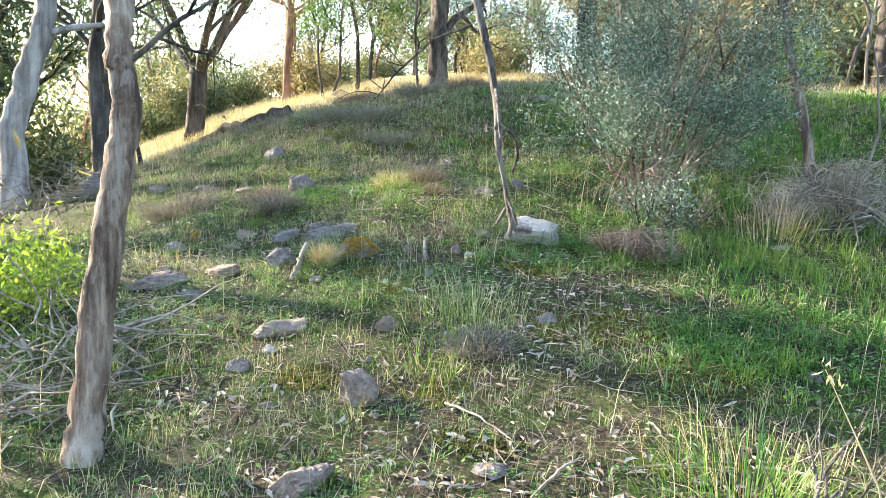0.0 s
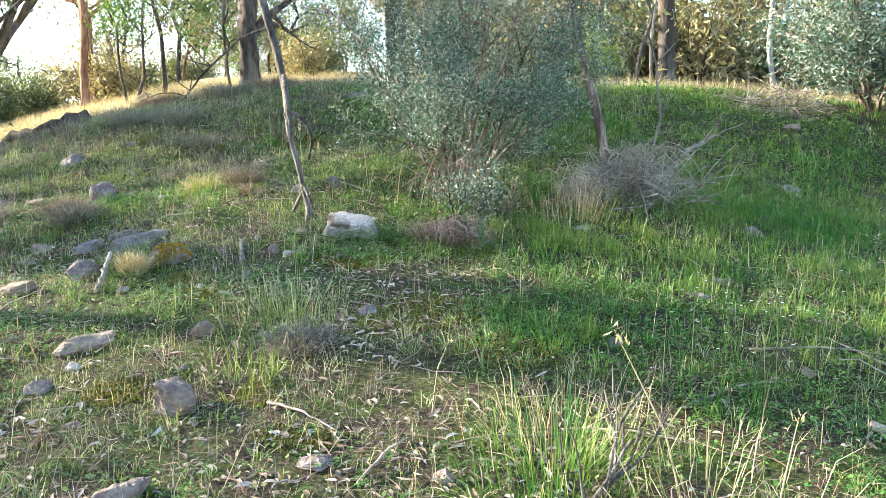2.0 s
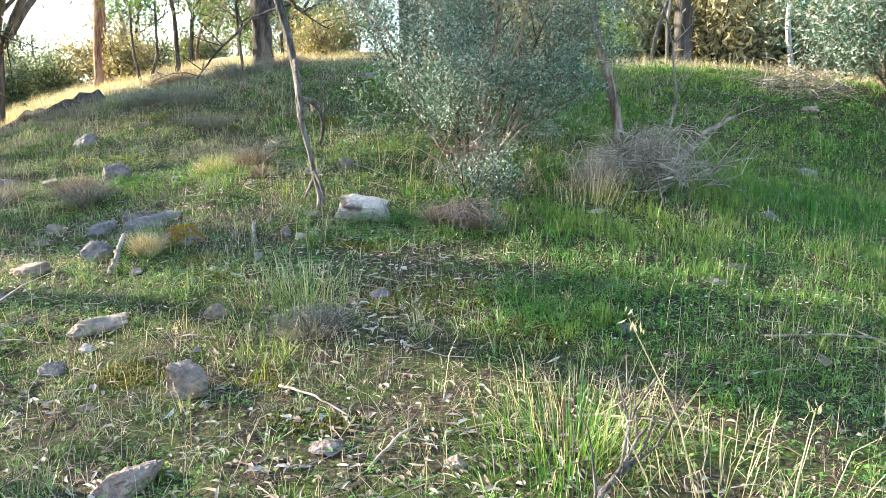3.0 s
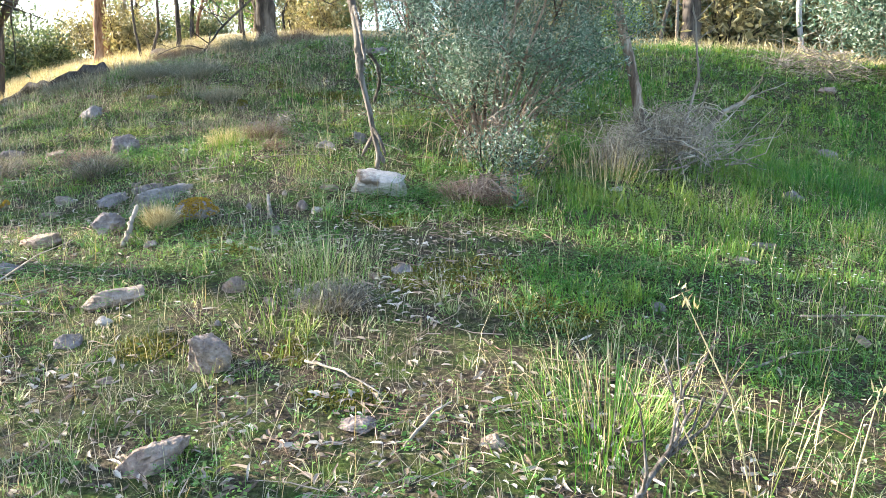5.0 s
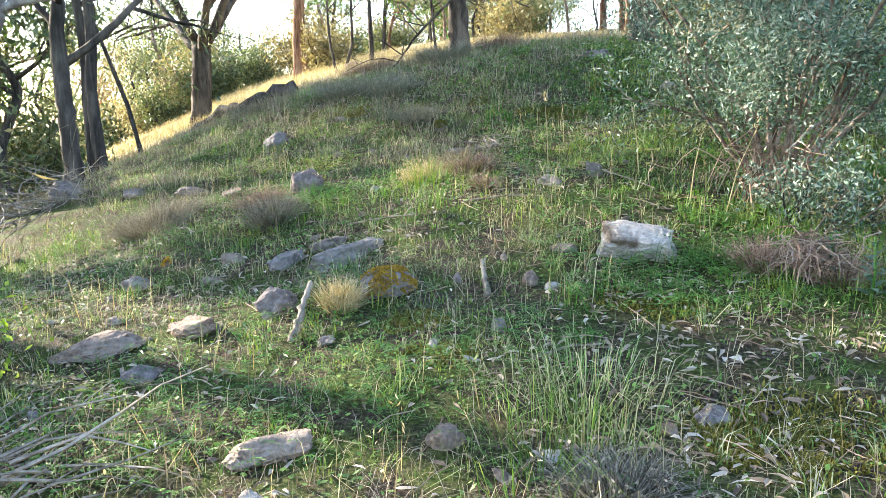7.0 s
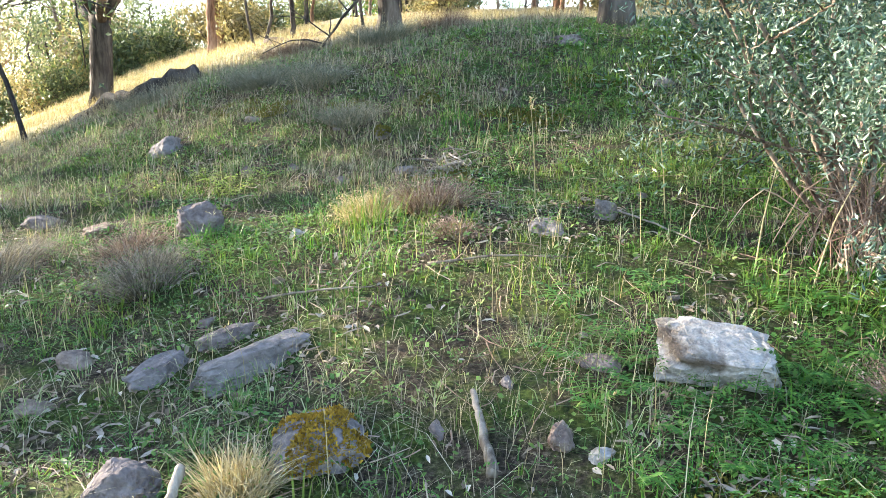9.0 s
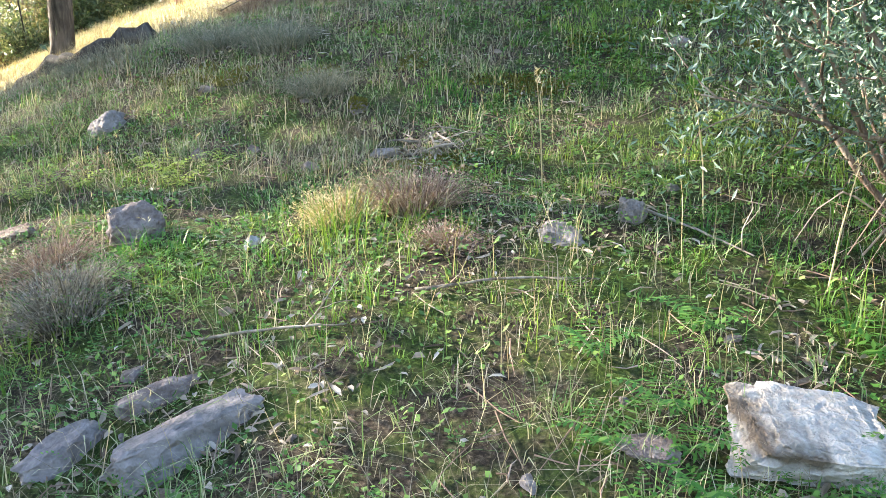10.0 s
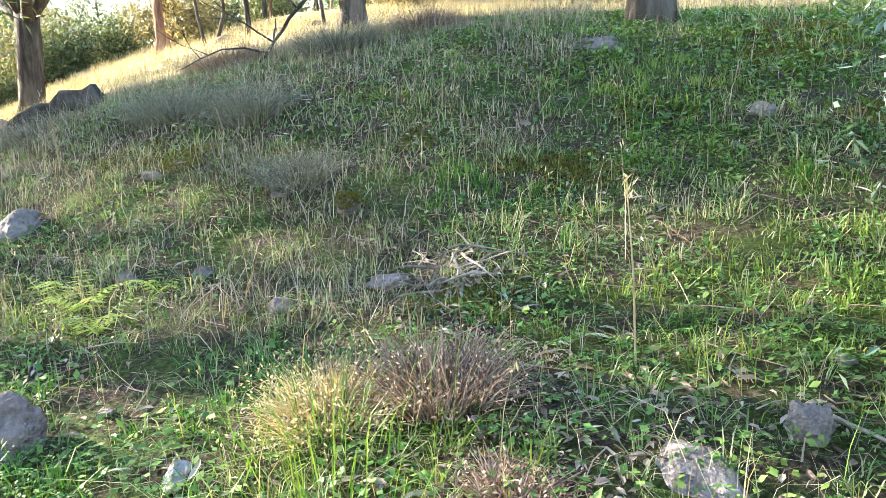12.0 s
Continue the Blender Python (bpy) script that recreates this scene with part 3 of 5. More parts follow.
hang_twig([(-0.621, 2.019, 1.589), (-0.61, 2.069, 1.582), (-0.6, 2.107, 1.559), (-0.603, 2.144, 1.525), (-0.621, 2.17, 1.485)], [0.0046, 0.0044, 0.004, 0.0035, 0.0024])
hang_twig([(-0.587, 2.02, 1.418), (-0.6, 2.026, 1.398), (-0.613, 2.03, 1.374)], [0.0042, 0.0038, 0.0028])
hang_twig([(-0.59, 2.02, 1.432), (-0.572, 1.998, 1.412), (-0.556, 1.985, 1.38)], [0.0042, 0.0038, 0.0028])
hang_twig([(-0.577, 2.018, 1.382), (-0.57, 2.017, 1.372), (-0.565, 2.016, 1.362)], [0.005, 0.0046, 0.003])
hang_twig([(-0.63, 2.02, 1.665), (-0.612, 1.975, 1.64), (-0.595, 1.93, 1.61), (-0.585, 1.91, 1.58), (-0.578, 1.9, 1.555)], [0.005, 0.0046, 0.0042, 0.0036, 0.0026])
for k in range(7):
    f = k / 6
    lump = np.array((-0.614 - 0.008 * f + 0.003 * rngh.normal(), 2.018 + 0.003 * rngh.normal(), 1.545 + 0.045 * f)) - o
    tube(hang, [lump - (0, 0, 0.006), lump, lump + (0.001, 0, 0.007)], [0.003, 0.0066 + 0.002 * rngh.random(), 0.003], 7, 0.15, rngh)
for k in range(5):
    a = rngh.random() * 6.3
    p = np.array((-0.617, 2.018, 1.56)) - o
    tube(hang, [p, p + (0.004 * math.cos(a), 0.004, -0.012), p + (0.008 * math.cos(a), 0.004 * math.sin(a), -0.028 - 0.01 * rngh.random())], [0.0022, 0.002, 0.001], 4)
part("hanging_branch", hang.mesh("hanging_branch", M_HANG, True), near_tree, "dead grey branch hanging down")

# pale gum leaning on the valley side, and its neighbours
pale = tree("gum_tree", [(-8.36, 7.7, 0.5), (-8.55, 7.75, 1.48), (-8.42, 7.88, 2.12), (-8.28, 8.01, 2.76), (-8.27, 8.07, 3.18), (-8.4, 8.2, 4.5), (-8.3, 8.4, 6.0)], (0.16, 0.1), "pale smooth-barked gum tree with a bare side limb", M_BARK_PALE, M_GUM, 5, 2.0, 2, 0.78, 380, (0.15, 0.03), 0.7, 0.2, 8, 14)
limb = Bag()
tube(limb, np.array([(-8.28, 8.0, 2.7), (-8.1, 8.08, 2.8), (-7.92, 8.15, 2.85), (-7.58, 8.28, 2.9)]) - np.array((-8.36, 7.7, 0.5)), [0.06, 0.05, 0.045, 0.03], 8, 0.05, rngh)
part("bare_limb", limb.mesh("bare_limb", M_BARK_PALE, True), pale)
tree("gum_tree", [(-7.66, 8.34, z_at(-7.66, 8.34)), (-7.74, 8.38, 1.47), (-7.83, 8.42, 2.04), (-7.88, 8.47, 2.61), (-7.9, 8.54, 3.17), (-8.0, 8.7, 5.0)], (0.1, 0.06), "dark-barked gum tree with spreading bare limbs", M_BARK_DARK, M_GUM, 6, 2.2, 2, 0.4, 900, (0.14, 0.03), 0.7, 0.2, 10)
tree("gum_tree", upright(-10.43, 11.57, 6.5, (-0.6, 0.3), 0.06, 1), (0.1, 0.06), "slim dark gum tree on the valley side", M_BARK_DARK, M_GUM, 6, 2.2, 2, 0.5, 3500, (0.16, 0.04), 0.7, 0.25, 11)
tree("gum_tree", upright(-11.24, 12.17, 6.5, (-0.5, 0.2), 0.06, 2), (0.09, 0.05), "slim dark gum tree on the valley side", M_BARK_DARK, M_GUM, 6, 2.2, 2, 0.45, 3500, (0.16, 0.04), 0.7, 0.25, 12)
tree("gum_tree", upright(-13.36, 15.7, 5.5, (-2.0, 0.3), 0.1, 3), (0.05, 0.03), "thin leaning dark sapling", M_BARK_DARK, M_GUM, 5, 1.6, 2, 0.4, 1500, (0.16, 0.04), 0.7, 0.25, 13)


def forked(x, y, label, seed, r=0.3, fork=2.6, arms=5, reach=5.0):
    """A big tree that parts low into several rising limbs."""
    rng = np.random.default_rng(seed)
    root = base_of("gum_tree", (x, y, z_at(x, y)), label, "tree")
    bag, tips = Bag(), []
    pts, end = wander(rng, (0, 0, -0.2), (0, 0, 1), fork, 7, 0.03)
    tube(bag, pts, np.interp(np.linspace(0, 1, 8), [0, 0.15, 1], [r * 1.35, r, r * 0.95]), 14, 0.05, rng)
    for k in range(arms):
        a = k * 6.283 / arms + 0.5 * rng.random()
        way = np.array([math.cos(a) * 0.75, math.sin(a) * 0.75, 1.0 if k % 2 else 0.55])
        grow(rng, bag, pts[-1] - (0, 0, 0.15 + 0.3 * rng.random()), way, reach * (0.8 + 0.4 * rng.random()), r * 0.5, 3, tips, 0.5, 0.11, 0.03, 3, 8)
    part("trunk", bag.mesh("trunk", M_BARK_DARK, True), root)
    V, q = leaves(rng, np.array(tips), 5000, 0.3, 0.2, 0.05, 0.7)
    part("crown", make_mesh("crown", V, q, None, M_GUM), root)
    return root


forked(-16.7, 22.04, "large dark gum tree forking low into bare rising limbs", 21)
tree("gum_tree", upright(-18.66, 30.99, 8, (0.2, 0), 0.05, 4), (0.17, 0.14), "reddish-trunked tree on the sunlit crest", M_BARK_RED, M_GUM, 7, 3.0, 2, 0.45, 4000, (0.22, 0.06), 0.6, 0.35, 22)
tree("gum_tree", upright(-19.6, 33.0, 8, (-0.4, 0), 0.1, 5), (0.28, 0.18), "stout reddish tree on the sunlit crest", M_BARK_RED, M_GUM, 7, 3.2, 2, 0.4, 4000, (0.22, 0.06), 0.6, 0.35, 23)
tree("sapling", upright(-14.79, 28.0, 4.5, (0.5, 0), 0.12, 6), (0.06, 0.03), "thin dark sapling on the crest", M_BARK_DARK, M_GUM, 6, 1.2, 2, 0.4, 900, (0.18, 0.05), 0.6, 0.25, 24)
tree("sapling", upright(-15.1, 27.83, 4.5, (-0.7, 0), 0.08, 7), (0.05, 0.03), "thin leaning dark sapling on the crest", M_BARK_DARK, M_PINE, 6, 1.0, 2, 0.45, 1800, (0.18, 0.05), 0.6, 0.25, 25)
tree("sapling", upright(-14.34, 29.31, 6, (-0.6, 0), 0.08, 8), (0.09, 0.05), "thin dark tree on the crest", M_BARK_DARK, M_GUM, 6, 1.8, 2, 0.4, 1500, (0.2, 0.05), 0.6, 0.3, 26)
tree("sapling", upright(-10.62, 26.53, 5, (-0.3, 0), 0.08, 9), (0.05, 0.03), "thin bare sapling on the crest", M_BARK_DARK, M_GUM, 6, 1.4, 2, 0.4, 700, (0.2, 0.05), 0.6, 0.3, 27)
shaggy = tree("gum_tree", upright(-7.84, 21.21, 8, (-0.3, 0), 0.1, 10), (0.25, 0.19), "stout old tree wrapped in shaggy dead twigs", M_BARK_DARK, M_GUM, 7, 3.0, 3, 0.12, 3000, (0.2, 0.05), 0.6, 0.3, 28, 14, 1.4, 0.1, -0.03)
tree("gum_tree", upright(-2.1, 11.6, 7, (-0.3, 0.2), 0.05, 11), (0.14, 0.11), "grey-barked gum tree standing on the slope", M_BARK_DARK, M_GUM, 7, 2.6, 2, 0.55, 3500, (0.16, 0.035), 0.7, 0.25, 29, 14, 1.5)
tree("gum_tree", [(0.55, 7.2, z_at(0.55, 7.2)), (0.52, 7.21, 1.47), (0.46, 7.24, 1.77), (0.38, 7.26, 2.06), (0.25, 7.3, 2.55), (0.14, 7.34, 3.05), (0.0, 7.4, 3.9), (-0.1, 7.4, 5.0)], (0.046, 0.032), "slender leaning grey-brown gum tree", M_BARK_BROWN, M_GUM, 6, 1.6, 2, 0.62, 1800, (0.13, 0.025), 0.7, 0.16, 30)
tree("gum_tree", upright(3.33, 22.02, 8, (-0.5, 0), 0.08, 12), (0.24, 0.16), "dark-trunked tree at the edge of the wood", M_BARK_DARK, M_GUM, 8, 3.4, 2, 0.22, 3000, (0.2, 0.05), 0.6, 0.3, 31, 12, 1.4, 0.06, -0.02)
tree("gum_tree", upright(5.42, 19.55, 6, (-0.3, 0), 0.06, 13), (0.06, 0.045), "pale slim gum tree with a leafy top", M_BARK_PALE, M_GUM, 6, 1.6, 2, 0.5, 2500, (0.18, 0.045), 0.8, 0.25, 32)
tree("sapling", upright(2.03, 18.17, 4.0, (0.1, 0), 0.16, 14), (0.045, 0.025), "twisted dark dead sapling", M_BARK_DARK, None, 5, 0.9, 2, 0.4, 0, seed=33)
tree("sapling", upright(2.3, 17.4, 5.0, (0.1, 0), 0.06, 15), (0.03, 0.02), "pale thin bare sapling", M_DEAD, None, 4, 0.8, 2, 0.5, 0, seed=34)


# ---- shrubs ----
def shrub(name, x, y, label, leaf, bark, height, width, stems, count, size, seed, droop=0.2, spread=0.1, depth=2, low=0.0, lean=(0, 0), lift=0.02, category="shrub", thick=0.0055):
    """A many-stemmed leafy shrub."""
    rng = np.random.default_rng(seed)
    root = base_of(name, (x, y, z_at(x, y)), label, category)
    tips = []
    for k in range(stems):
        bag = Bag()
        a = k * 2.4 + 0.6 * rng.random()
        out = width / height * (0.35 + 0.75 * rng.random())
        way = np.array([math.cos(a) * out + lean[0], math.sin(a) * out + lean[1], 1.0])
        grow(rng, bag, (0.06 * math.cos(a), 0.06 * math.sin(a), -0.05), way, height * (0.5 + 0.3 * rng.random()), height * thick + 0.004, depth, tips, 0.7, 0.13, lift, 4, 7, 0.2, 0.62)
        part("stem", bag.mesh("stem", bark, True), root)
    tips = np.array(tips)
    tips = tips[tips[:, 2] > low]
    tips = tips[np.hypot(tips[:, 0], tips[:, 1]) < width * 0.62]
    V, q = leaves(rng, tips, count, spread, size[0], size[1], droop, 0.3)
    part("foliage", make_mesh("foliage", V, q, None, leaf), root)
    return root


shrub("olive_tree", -0.72, 7.05, "wild olive bush with silvery grey-green leaves", M_OLIVE, M_BARK_BROWN, 2.8, 2.2, 22, 56000, (0.034, 0.0092), 41, 0.2, 0.08, 2, 0.34, category="olive tree", thick=0.0036)
shrub("shrub", -0.42, 6.32, "low olive shoots with browned leaves at the bush's foot", M_WARM, M_BARK_DARK, 0.42, 0.5, 9, 600, (0.03, 0.01), 42, 0.0, 0.05)
shrub("shrub", -0.58, 6.25, "small grey-green olive sucker", M_OLIVE, M_BARK_DARK, 0.66, 0.6, 10, 2200, (0.033, 0.01), 43, 0.0, 0.06)
shrub("olive_tree", 4.6, 11.9, "sunlit wild olive bush at the wood's edge", M_OLIVE, M_BARK_BROWN, 2.8, 3.0, 18, 20000, (0.085, 0.022), 44, 0.1, 0.17, 2, 0.1, category="olive tree")
shrub("olive_tree", 6.6, 12.6, "broad wild olive bush at the wood's edge", M_OLIVE, M_BARK_DARK, 2.8, 2.4, 12, 12000, (0.1, 0.026), 45, 0.1, 0.15, 2, 0.3, category="olive tree")
shrub("conifer_shrub", 1.3, 19.25, "bright green young cypress shrub", M_YELLOW, M_BARK_DARK, 1.5, 0.7, 9, 4000, (0.1, 0.02), 46, -0.3, 0.12)
shrub("shrub", -4.3, 4.0, "yellow-green young shrub beside the path", M_YELLOW, M_DEAD, 0.75, 0.8, 9, 2600, (0.05, 0.02), 47, 0.0, 0.1)


def twig_shrub(x, y, w, h, seed, mat, label, leafy=0.3):
    """A low rounded cushion of fine dry twigs."""
    rng = np.random.default_rng(seed)
    n = int(1150 * min(1.8, max(0.5, w / 0.4)))
    a, f = rng.random(n) * 6.283, np.sqrt(rng.random(n))
    px, py = x + np.cos(a) * f * w * 0.3, y + np.sin(a) * f * w * 0.3
    hh = h * (0.95 - 0.35 * f) * (0.45 + 0.5 * rng.random(n) + 0.35 * (rng.random(n) > 0.94)) * (0.5 + 0.95 * vnoise(px, py, 0.14, seed))
    V, q, t = blades(rng, px, py, hh, 0.0026 + 0.0028 * rng.random(n), np.full(n, 0.45))
    push = np.stack([np.cos(a), np.sin(a), 0 * a], 1) * (f * w * 0.28)[:, None] * (0.6 + 0.7 * rng.random(n))[:, None] + rng.normal(size=(n, 3)) * (0.05, 0.05, 0.012)
    V = V.reshape(n, 5, 3)
    V[:, 2:4] += push[:, None] * 0.45
    V[:, 4] += push
    V = V.reshape(-1, 3)
    V2, q2 = leaves(rng, V[4::5], max(30, int(n * leafy * 3)), 0.02, 0.013, 0.005)
    o = np.array((x, y, z_at(x, y)))
    root = base_of("dry_shrub", o, label, "shrub")
    tagged(part("twig", make_mesh("twig", V - o, q, t, mat), root), kind="stuff")
    tagged(part("foliage", make_mesh("foliage", V2 - o, q2, None, mat), root), kind="stuff")
    return root


BROWN = "low rounded brown shrub of dry twigs"
SAGE = "low grey-green cushion of wiry twigs"
twig_shrub(-2.68, 7.02, 0.42, 0.25, 51, M_TWIG, BROWN, 0.35)
# Straw colour here paints in the yellow sunlight on the dry twigs.
twig_shrub(-2.97, 6.93, 0.38, 0.16, 52, M_STRAW, "tuft of dry twigs given straw colour as if sunlit", 0.4)
twig_shrub(-2.45, 6.65, 0.24, 0.1, 53, M_TWIG, BROWN)
twig_shrub(-0.8, 5.72, 0.36, 0.18, 54, M_TWIG, BROWN, 0.3)
twig_shrub(-0.5, 5.6, 0.3, 0.2, 64, M_TWIG, BROWN, 0.3)
twig_shrub(-3.78, 6.25, 0.5, 0.19, 55, M_GREYTWIG, SAGE)
twig_shrub(-4.1, 6.55, 0.4, 0.18, 65, M_TWIG, BROWN)
twig_shrub(-4.9, 6.4, 0.8, 0.26, 56, M_GREYTWIG, SAGE)
twig_shrub(-4.38, 9.4, 0.6, 0.23, 57, M_SAGE, SAGE, 0.6)
twig_shrub(-5.0, 9.6, 0.7, 0.27, 66, M_SAGE, SAGE, 0.6)
twig_shrub(-3.75, 8.6, 0.5, 0.20, 58, M_SAGE, SAGE, 0.4)
twig_shrub(-4.38, 10.9, 0.8, 0.35, 59, M_SAGE, SAGE)
twig_shrub(-3.9, 11.6, 0.7, 0.35, 67, M_TWIG, BROWN)
twig_shrub(-1.2, 3.95, 0.4, 0.16, 61, M_GREYTWIG, SAGE)
twig_shrub(-2.6, 4.98, 0.24, 0.22, 62, M_STRAW, "pale straw tussock beside a rock", 0.0)
twig_shrub(-6.3, 9.9, 0.9, 0.22, 68, M_SAGE, SAGE)
twig_shrub(-7.2, 11.5, 1.0, 0.26, 69, M_SAGE, SAGE)
twig_shrub(-5.6, 11.4, 0.9, 0.3, 70, M_TWIG, BROWN)
# ---- fallen wood ----
def dead_wood(name, line, radii, label, mat, seed, twigs=0, reach=0.4, sides=8, category="branch"):
    rng = np.random.default_rng(seed)
    line = np.array([(x, y, z_at(x, y) + h) for x, y, h in line])
    o = line[0]
    bag, tips = Bag(), []
    t, ts = np.linspace(0, 1, len(line)), np.linspace(0, 1, 4 * len(line))
    pts = np.stack([np.interp(ts, t, line[:, k]) for k in range(3)], 1) - o
    pts[1:-1] += rng.normal(size=(len(pts) - 2, 3)) * radii[0] * 0.25
    tube(bag, pts, np.linspace(radii[0], radii[1], len(pts)), sides, 0.08, rng)
    ob = new(name, bag.mesh(name, mat, True))
    ob.location = o
    tagged(ob, label, category)
    for k in range(twigs):
        bag = Bag()
        i = rng.integers(1, len(pts) - 1)
        way = rng.normal(size=3) * 0.7 + (pts[-1] - pts[0]) / np.linalg.norm(pts[-1] - pts[0])
        way[2] = abs(way[2])
        grow(rng, bag, pts[i], way, reach * (0.5 + rng.random()), radii[0] * 0.45, 1, tips, 0.5, 0.16, 0.0, 2, 5)
        part("twig", bag.mesh("twig", mat, True), ob)
    return ob


def brush_pile(x, y, w, h, seed, count, label):
    """A heap of thin dead branches and dry stems."""
    rng = np.random.default_rng(seed)
    bag = Bag()
    z0 = z_at(x, y)
    for k in range(count):
        a, f = rng.random() * 6.283, math.sqrt(rng.random()) * 0.5
        p = np.array((math.cos(a) * f * w, math.sin(a) * f * w, h * (1 - 1.6 * f) * rng.random()))
        p[2] += z_at(x + p[0], y + p[1]) - z0
        b = rng.random() * 6.283
        way = np.array((math.cos(b), math.sin(b), 0.1 + 0.5 * rng.normal()))
        pts, _ = wander(rng, p, way, w * (0.25 + 0.5 * rng.random()), 4, 0.25, -0.1)
        floor = ground_z(pts[:, 0] + x, pts[:, 1] + y) - z0 + 0.01
        pts[:, 2] = np.maximum(pts[:, 2], floor)
        tube(bag, pts, np.linspace(0.0065 * (0.4 + rng.random()), 0.0015, 5), 4)
    ob = new("dead_brush", bag.mesh("dead_brush", M_DEAD))
    ob.location = (x, y, z0)
    return tagged(ob, label, "dead brush", kind="stuff")


def drooping_heap(x, y, w, h, seed, count, label, mat):
    """Bleached stems that rise from a clump, arch over and hang down to the grass."""
    rng = np.random.default_rng(seed)
    bag, z0 = Bag(), z_at(x, y)
    for k in range(count):
        a = rng.random() * 6.283
        f = np.linspace(0, 1, 6)
        out = w * (0.15 + 0.45 * rng.random()) * np.array((math.cos(a), math.sin(a)))
        root = rng.normal(size=2) * w * 0.13
        top = h * (0.45 + 0.65 * rng.random())
        fall = rng.random() ** 0.6
        px, py = root[0] + out[0] * f ** 1.3, root[1] + out[1] * f ** 1.3
        pz = top * (np.sin(f * (1.6 + 1.45 * fall)) ** 0.8) + rng.normal(size=6) * 0.012
        floor = ground_z(x + px, y + py) - z0 + 0.006
        pts = np.stack([px + rng.normal(size=6) * 0.03, py + rng.normal(size=6) * 0.03, np.maximum(floor + pz, floor)], 1)
        r = 0.0016 + 0.0042 * rng.random() ** 3
        tube(bag, pts, np.linspace(r, r * 0.35, 6), 4, cap=False)
    ob = new("dead_brush", bag.mesh("dead_brush", mat))
    ob.location = (x, y, z0)
    return tagged(ob, label, "dead brush", kind="stuff")


drooping_heap(0.72, 6.98, 0.85, 0.46, 801, 330, "heap of bleached dead stems drooping round a slender trunk", M_DRYSTEM)
drooping_heap(0.3, 6.7, 0.6, 0.34, 802, 170, "drooping mat of bleached stems in the grass", M_DRYSTEM)
drooping_heap(-0.75, 6.75, 0.8, 0.4, 803, 110, "tangle of bare brown twigs at the olive bush's foot", M_TWIG)
drooping_heap(-0.62, 5.62, 0.4, 0.17, 805, 170, "clump of dry pinkish-brown stems", M_TWIG)
brush_pile(0.8, 7.0, 0.95, 0.55, 81, 260, "grey dead branches lodged round a slender trunk")
brush_pile(3.3, 11.6, 1.1, 0.4, 83, 160, "heap of dark dead sticks near an olive bush")
brush_pile(-3.15, 3.1, 1.2, 0.45, 84, 130, "tangle of grey dead twigs in shade")
brush_pile(-7.6, 7.6, 1.4, 0.4, 85, 140, "tangle of fallen pale branches")
brush_pile(2.0, 3.9, 0.9, 0.25, 86, 70, "scatter of grey dead sticks in grass")
brush_pile(-2.82, 7.78, 0.3, 0.16, 87, 60, "small heap of curled bark and sticks")
dead_wood("branch", [(1.25, 3.5, 0.03), (1.45, 3.25, 0.05), (1.75, 2.95, 0.04)], (0.018, 0.01), "grey fallen stick in the grass", M_DEAD, 91, 2)
dead_wood("branch", [(-0.05, 2.45, 0.0), (0.08, 2.62, 0.1), (0.25, 2.85, 0.22)], (0.014, 0.005), "forked dead twig rising from the litter", M_HANG, 92, 7, 0.28)
dead_wood("branch", [(1.0, 7.1, 0.25), (1.18, 7.15, 0.45), (1.4, 7.2, 0.6)], (0.03, 0.012), "broken grey bough leaning on the heap", M_DEAD, 93, 2, 0.3)
dead_wood("branch", [(-1.97, 5.18, 0.012), (-2.03, 5.34, 0.022), (-2.1, 5.5, 0.03)], (0.017, 0.009), "pale grey bone-like stick on the soil", M_DEAD, 94, 0)
dead_wood("bark_strip", [(-2.66, 4.64, 0.012), (-2.67, 4.72, 0.05), (-2.69, 4.8, 0.1), (-2.7, 4.88, 0.16)], (0.018, 0.013), "upright strip of pale dead wood against a rock", M_DEAD, 95, 0, category="bark")
dead_wood("log", [(-6.2, 10.5, 0.08), (-6.7, 10.3, 0.1), (-7.4, 10.6, 0.1), (-8.3, 10.9, 0.06)], (0.09, 0.05), "dark fallen log along the slope", M_BARK_DARK, 96, 0, 0.8, 10, "log")
dead_wood("branch", [(-3.6, 10.8, 0.9), (-4.2, 11.0, 0.75), (-4.7, 10.9, 0.35), (-5.0, 10.8, 0.02)], (0.02, 0.01), "bare drooping dead branch above the grass", M_BARK_DARK, 97, 6, 0.6)
dead_wood("branch", [(0.8, 7.1, 0.0), (0.95, 7.15, 0.7), (0.9, 7.2, 1.15), (0.8, 7.2, 1.5)], (0.012, 0.006), "pale bare stem standing in the dead brush", M_DEAD, 98, 3, 0.3)
for k, (x, y, a, L) in enumerate([(-0.2, 3.2, 20, 0.5), (-1.0, 3.3, -30, 0.4), (-0.6, 3.0, 70, 0.35), (0.3, 3.3, -15, 0.5), (0.8, 3.7, 30, 0.6), (1.3, 4.2, 8, 0.7), (-1.5, 4.7, 40, 0.3), (-2.2, 6.4, 15, 0.6), (-1.6, 6.9, -40, 0.5), (-2.9, 6.1, 5, 0.5)]):
    dx, dy = math.cos(radians(a)) * L / 2, math.sin(radians(a)) * L / 2
    dead_wood("stick", [(x - dx, y - dy, 0.015), (x, y, 0.04), (x + dx, y + dy, 0.02)], (0.007, 0.003), "thin grey fallen stick on leaf litter", M_DEAD, 110 + k, 1, 0.15, 5, "stick")


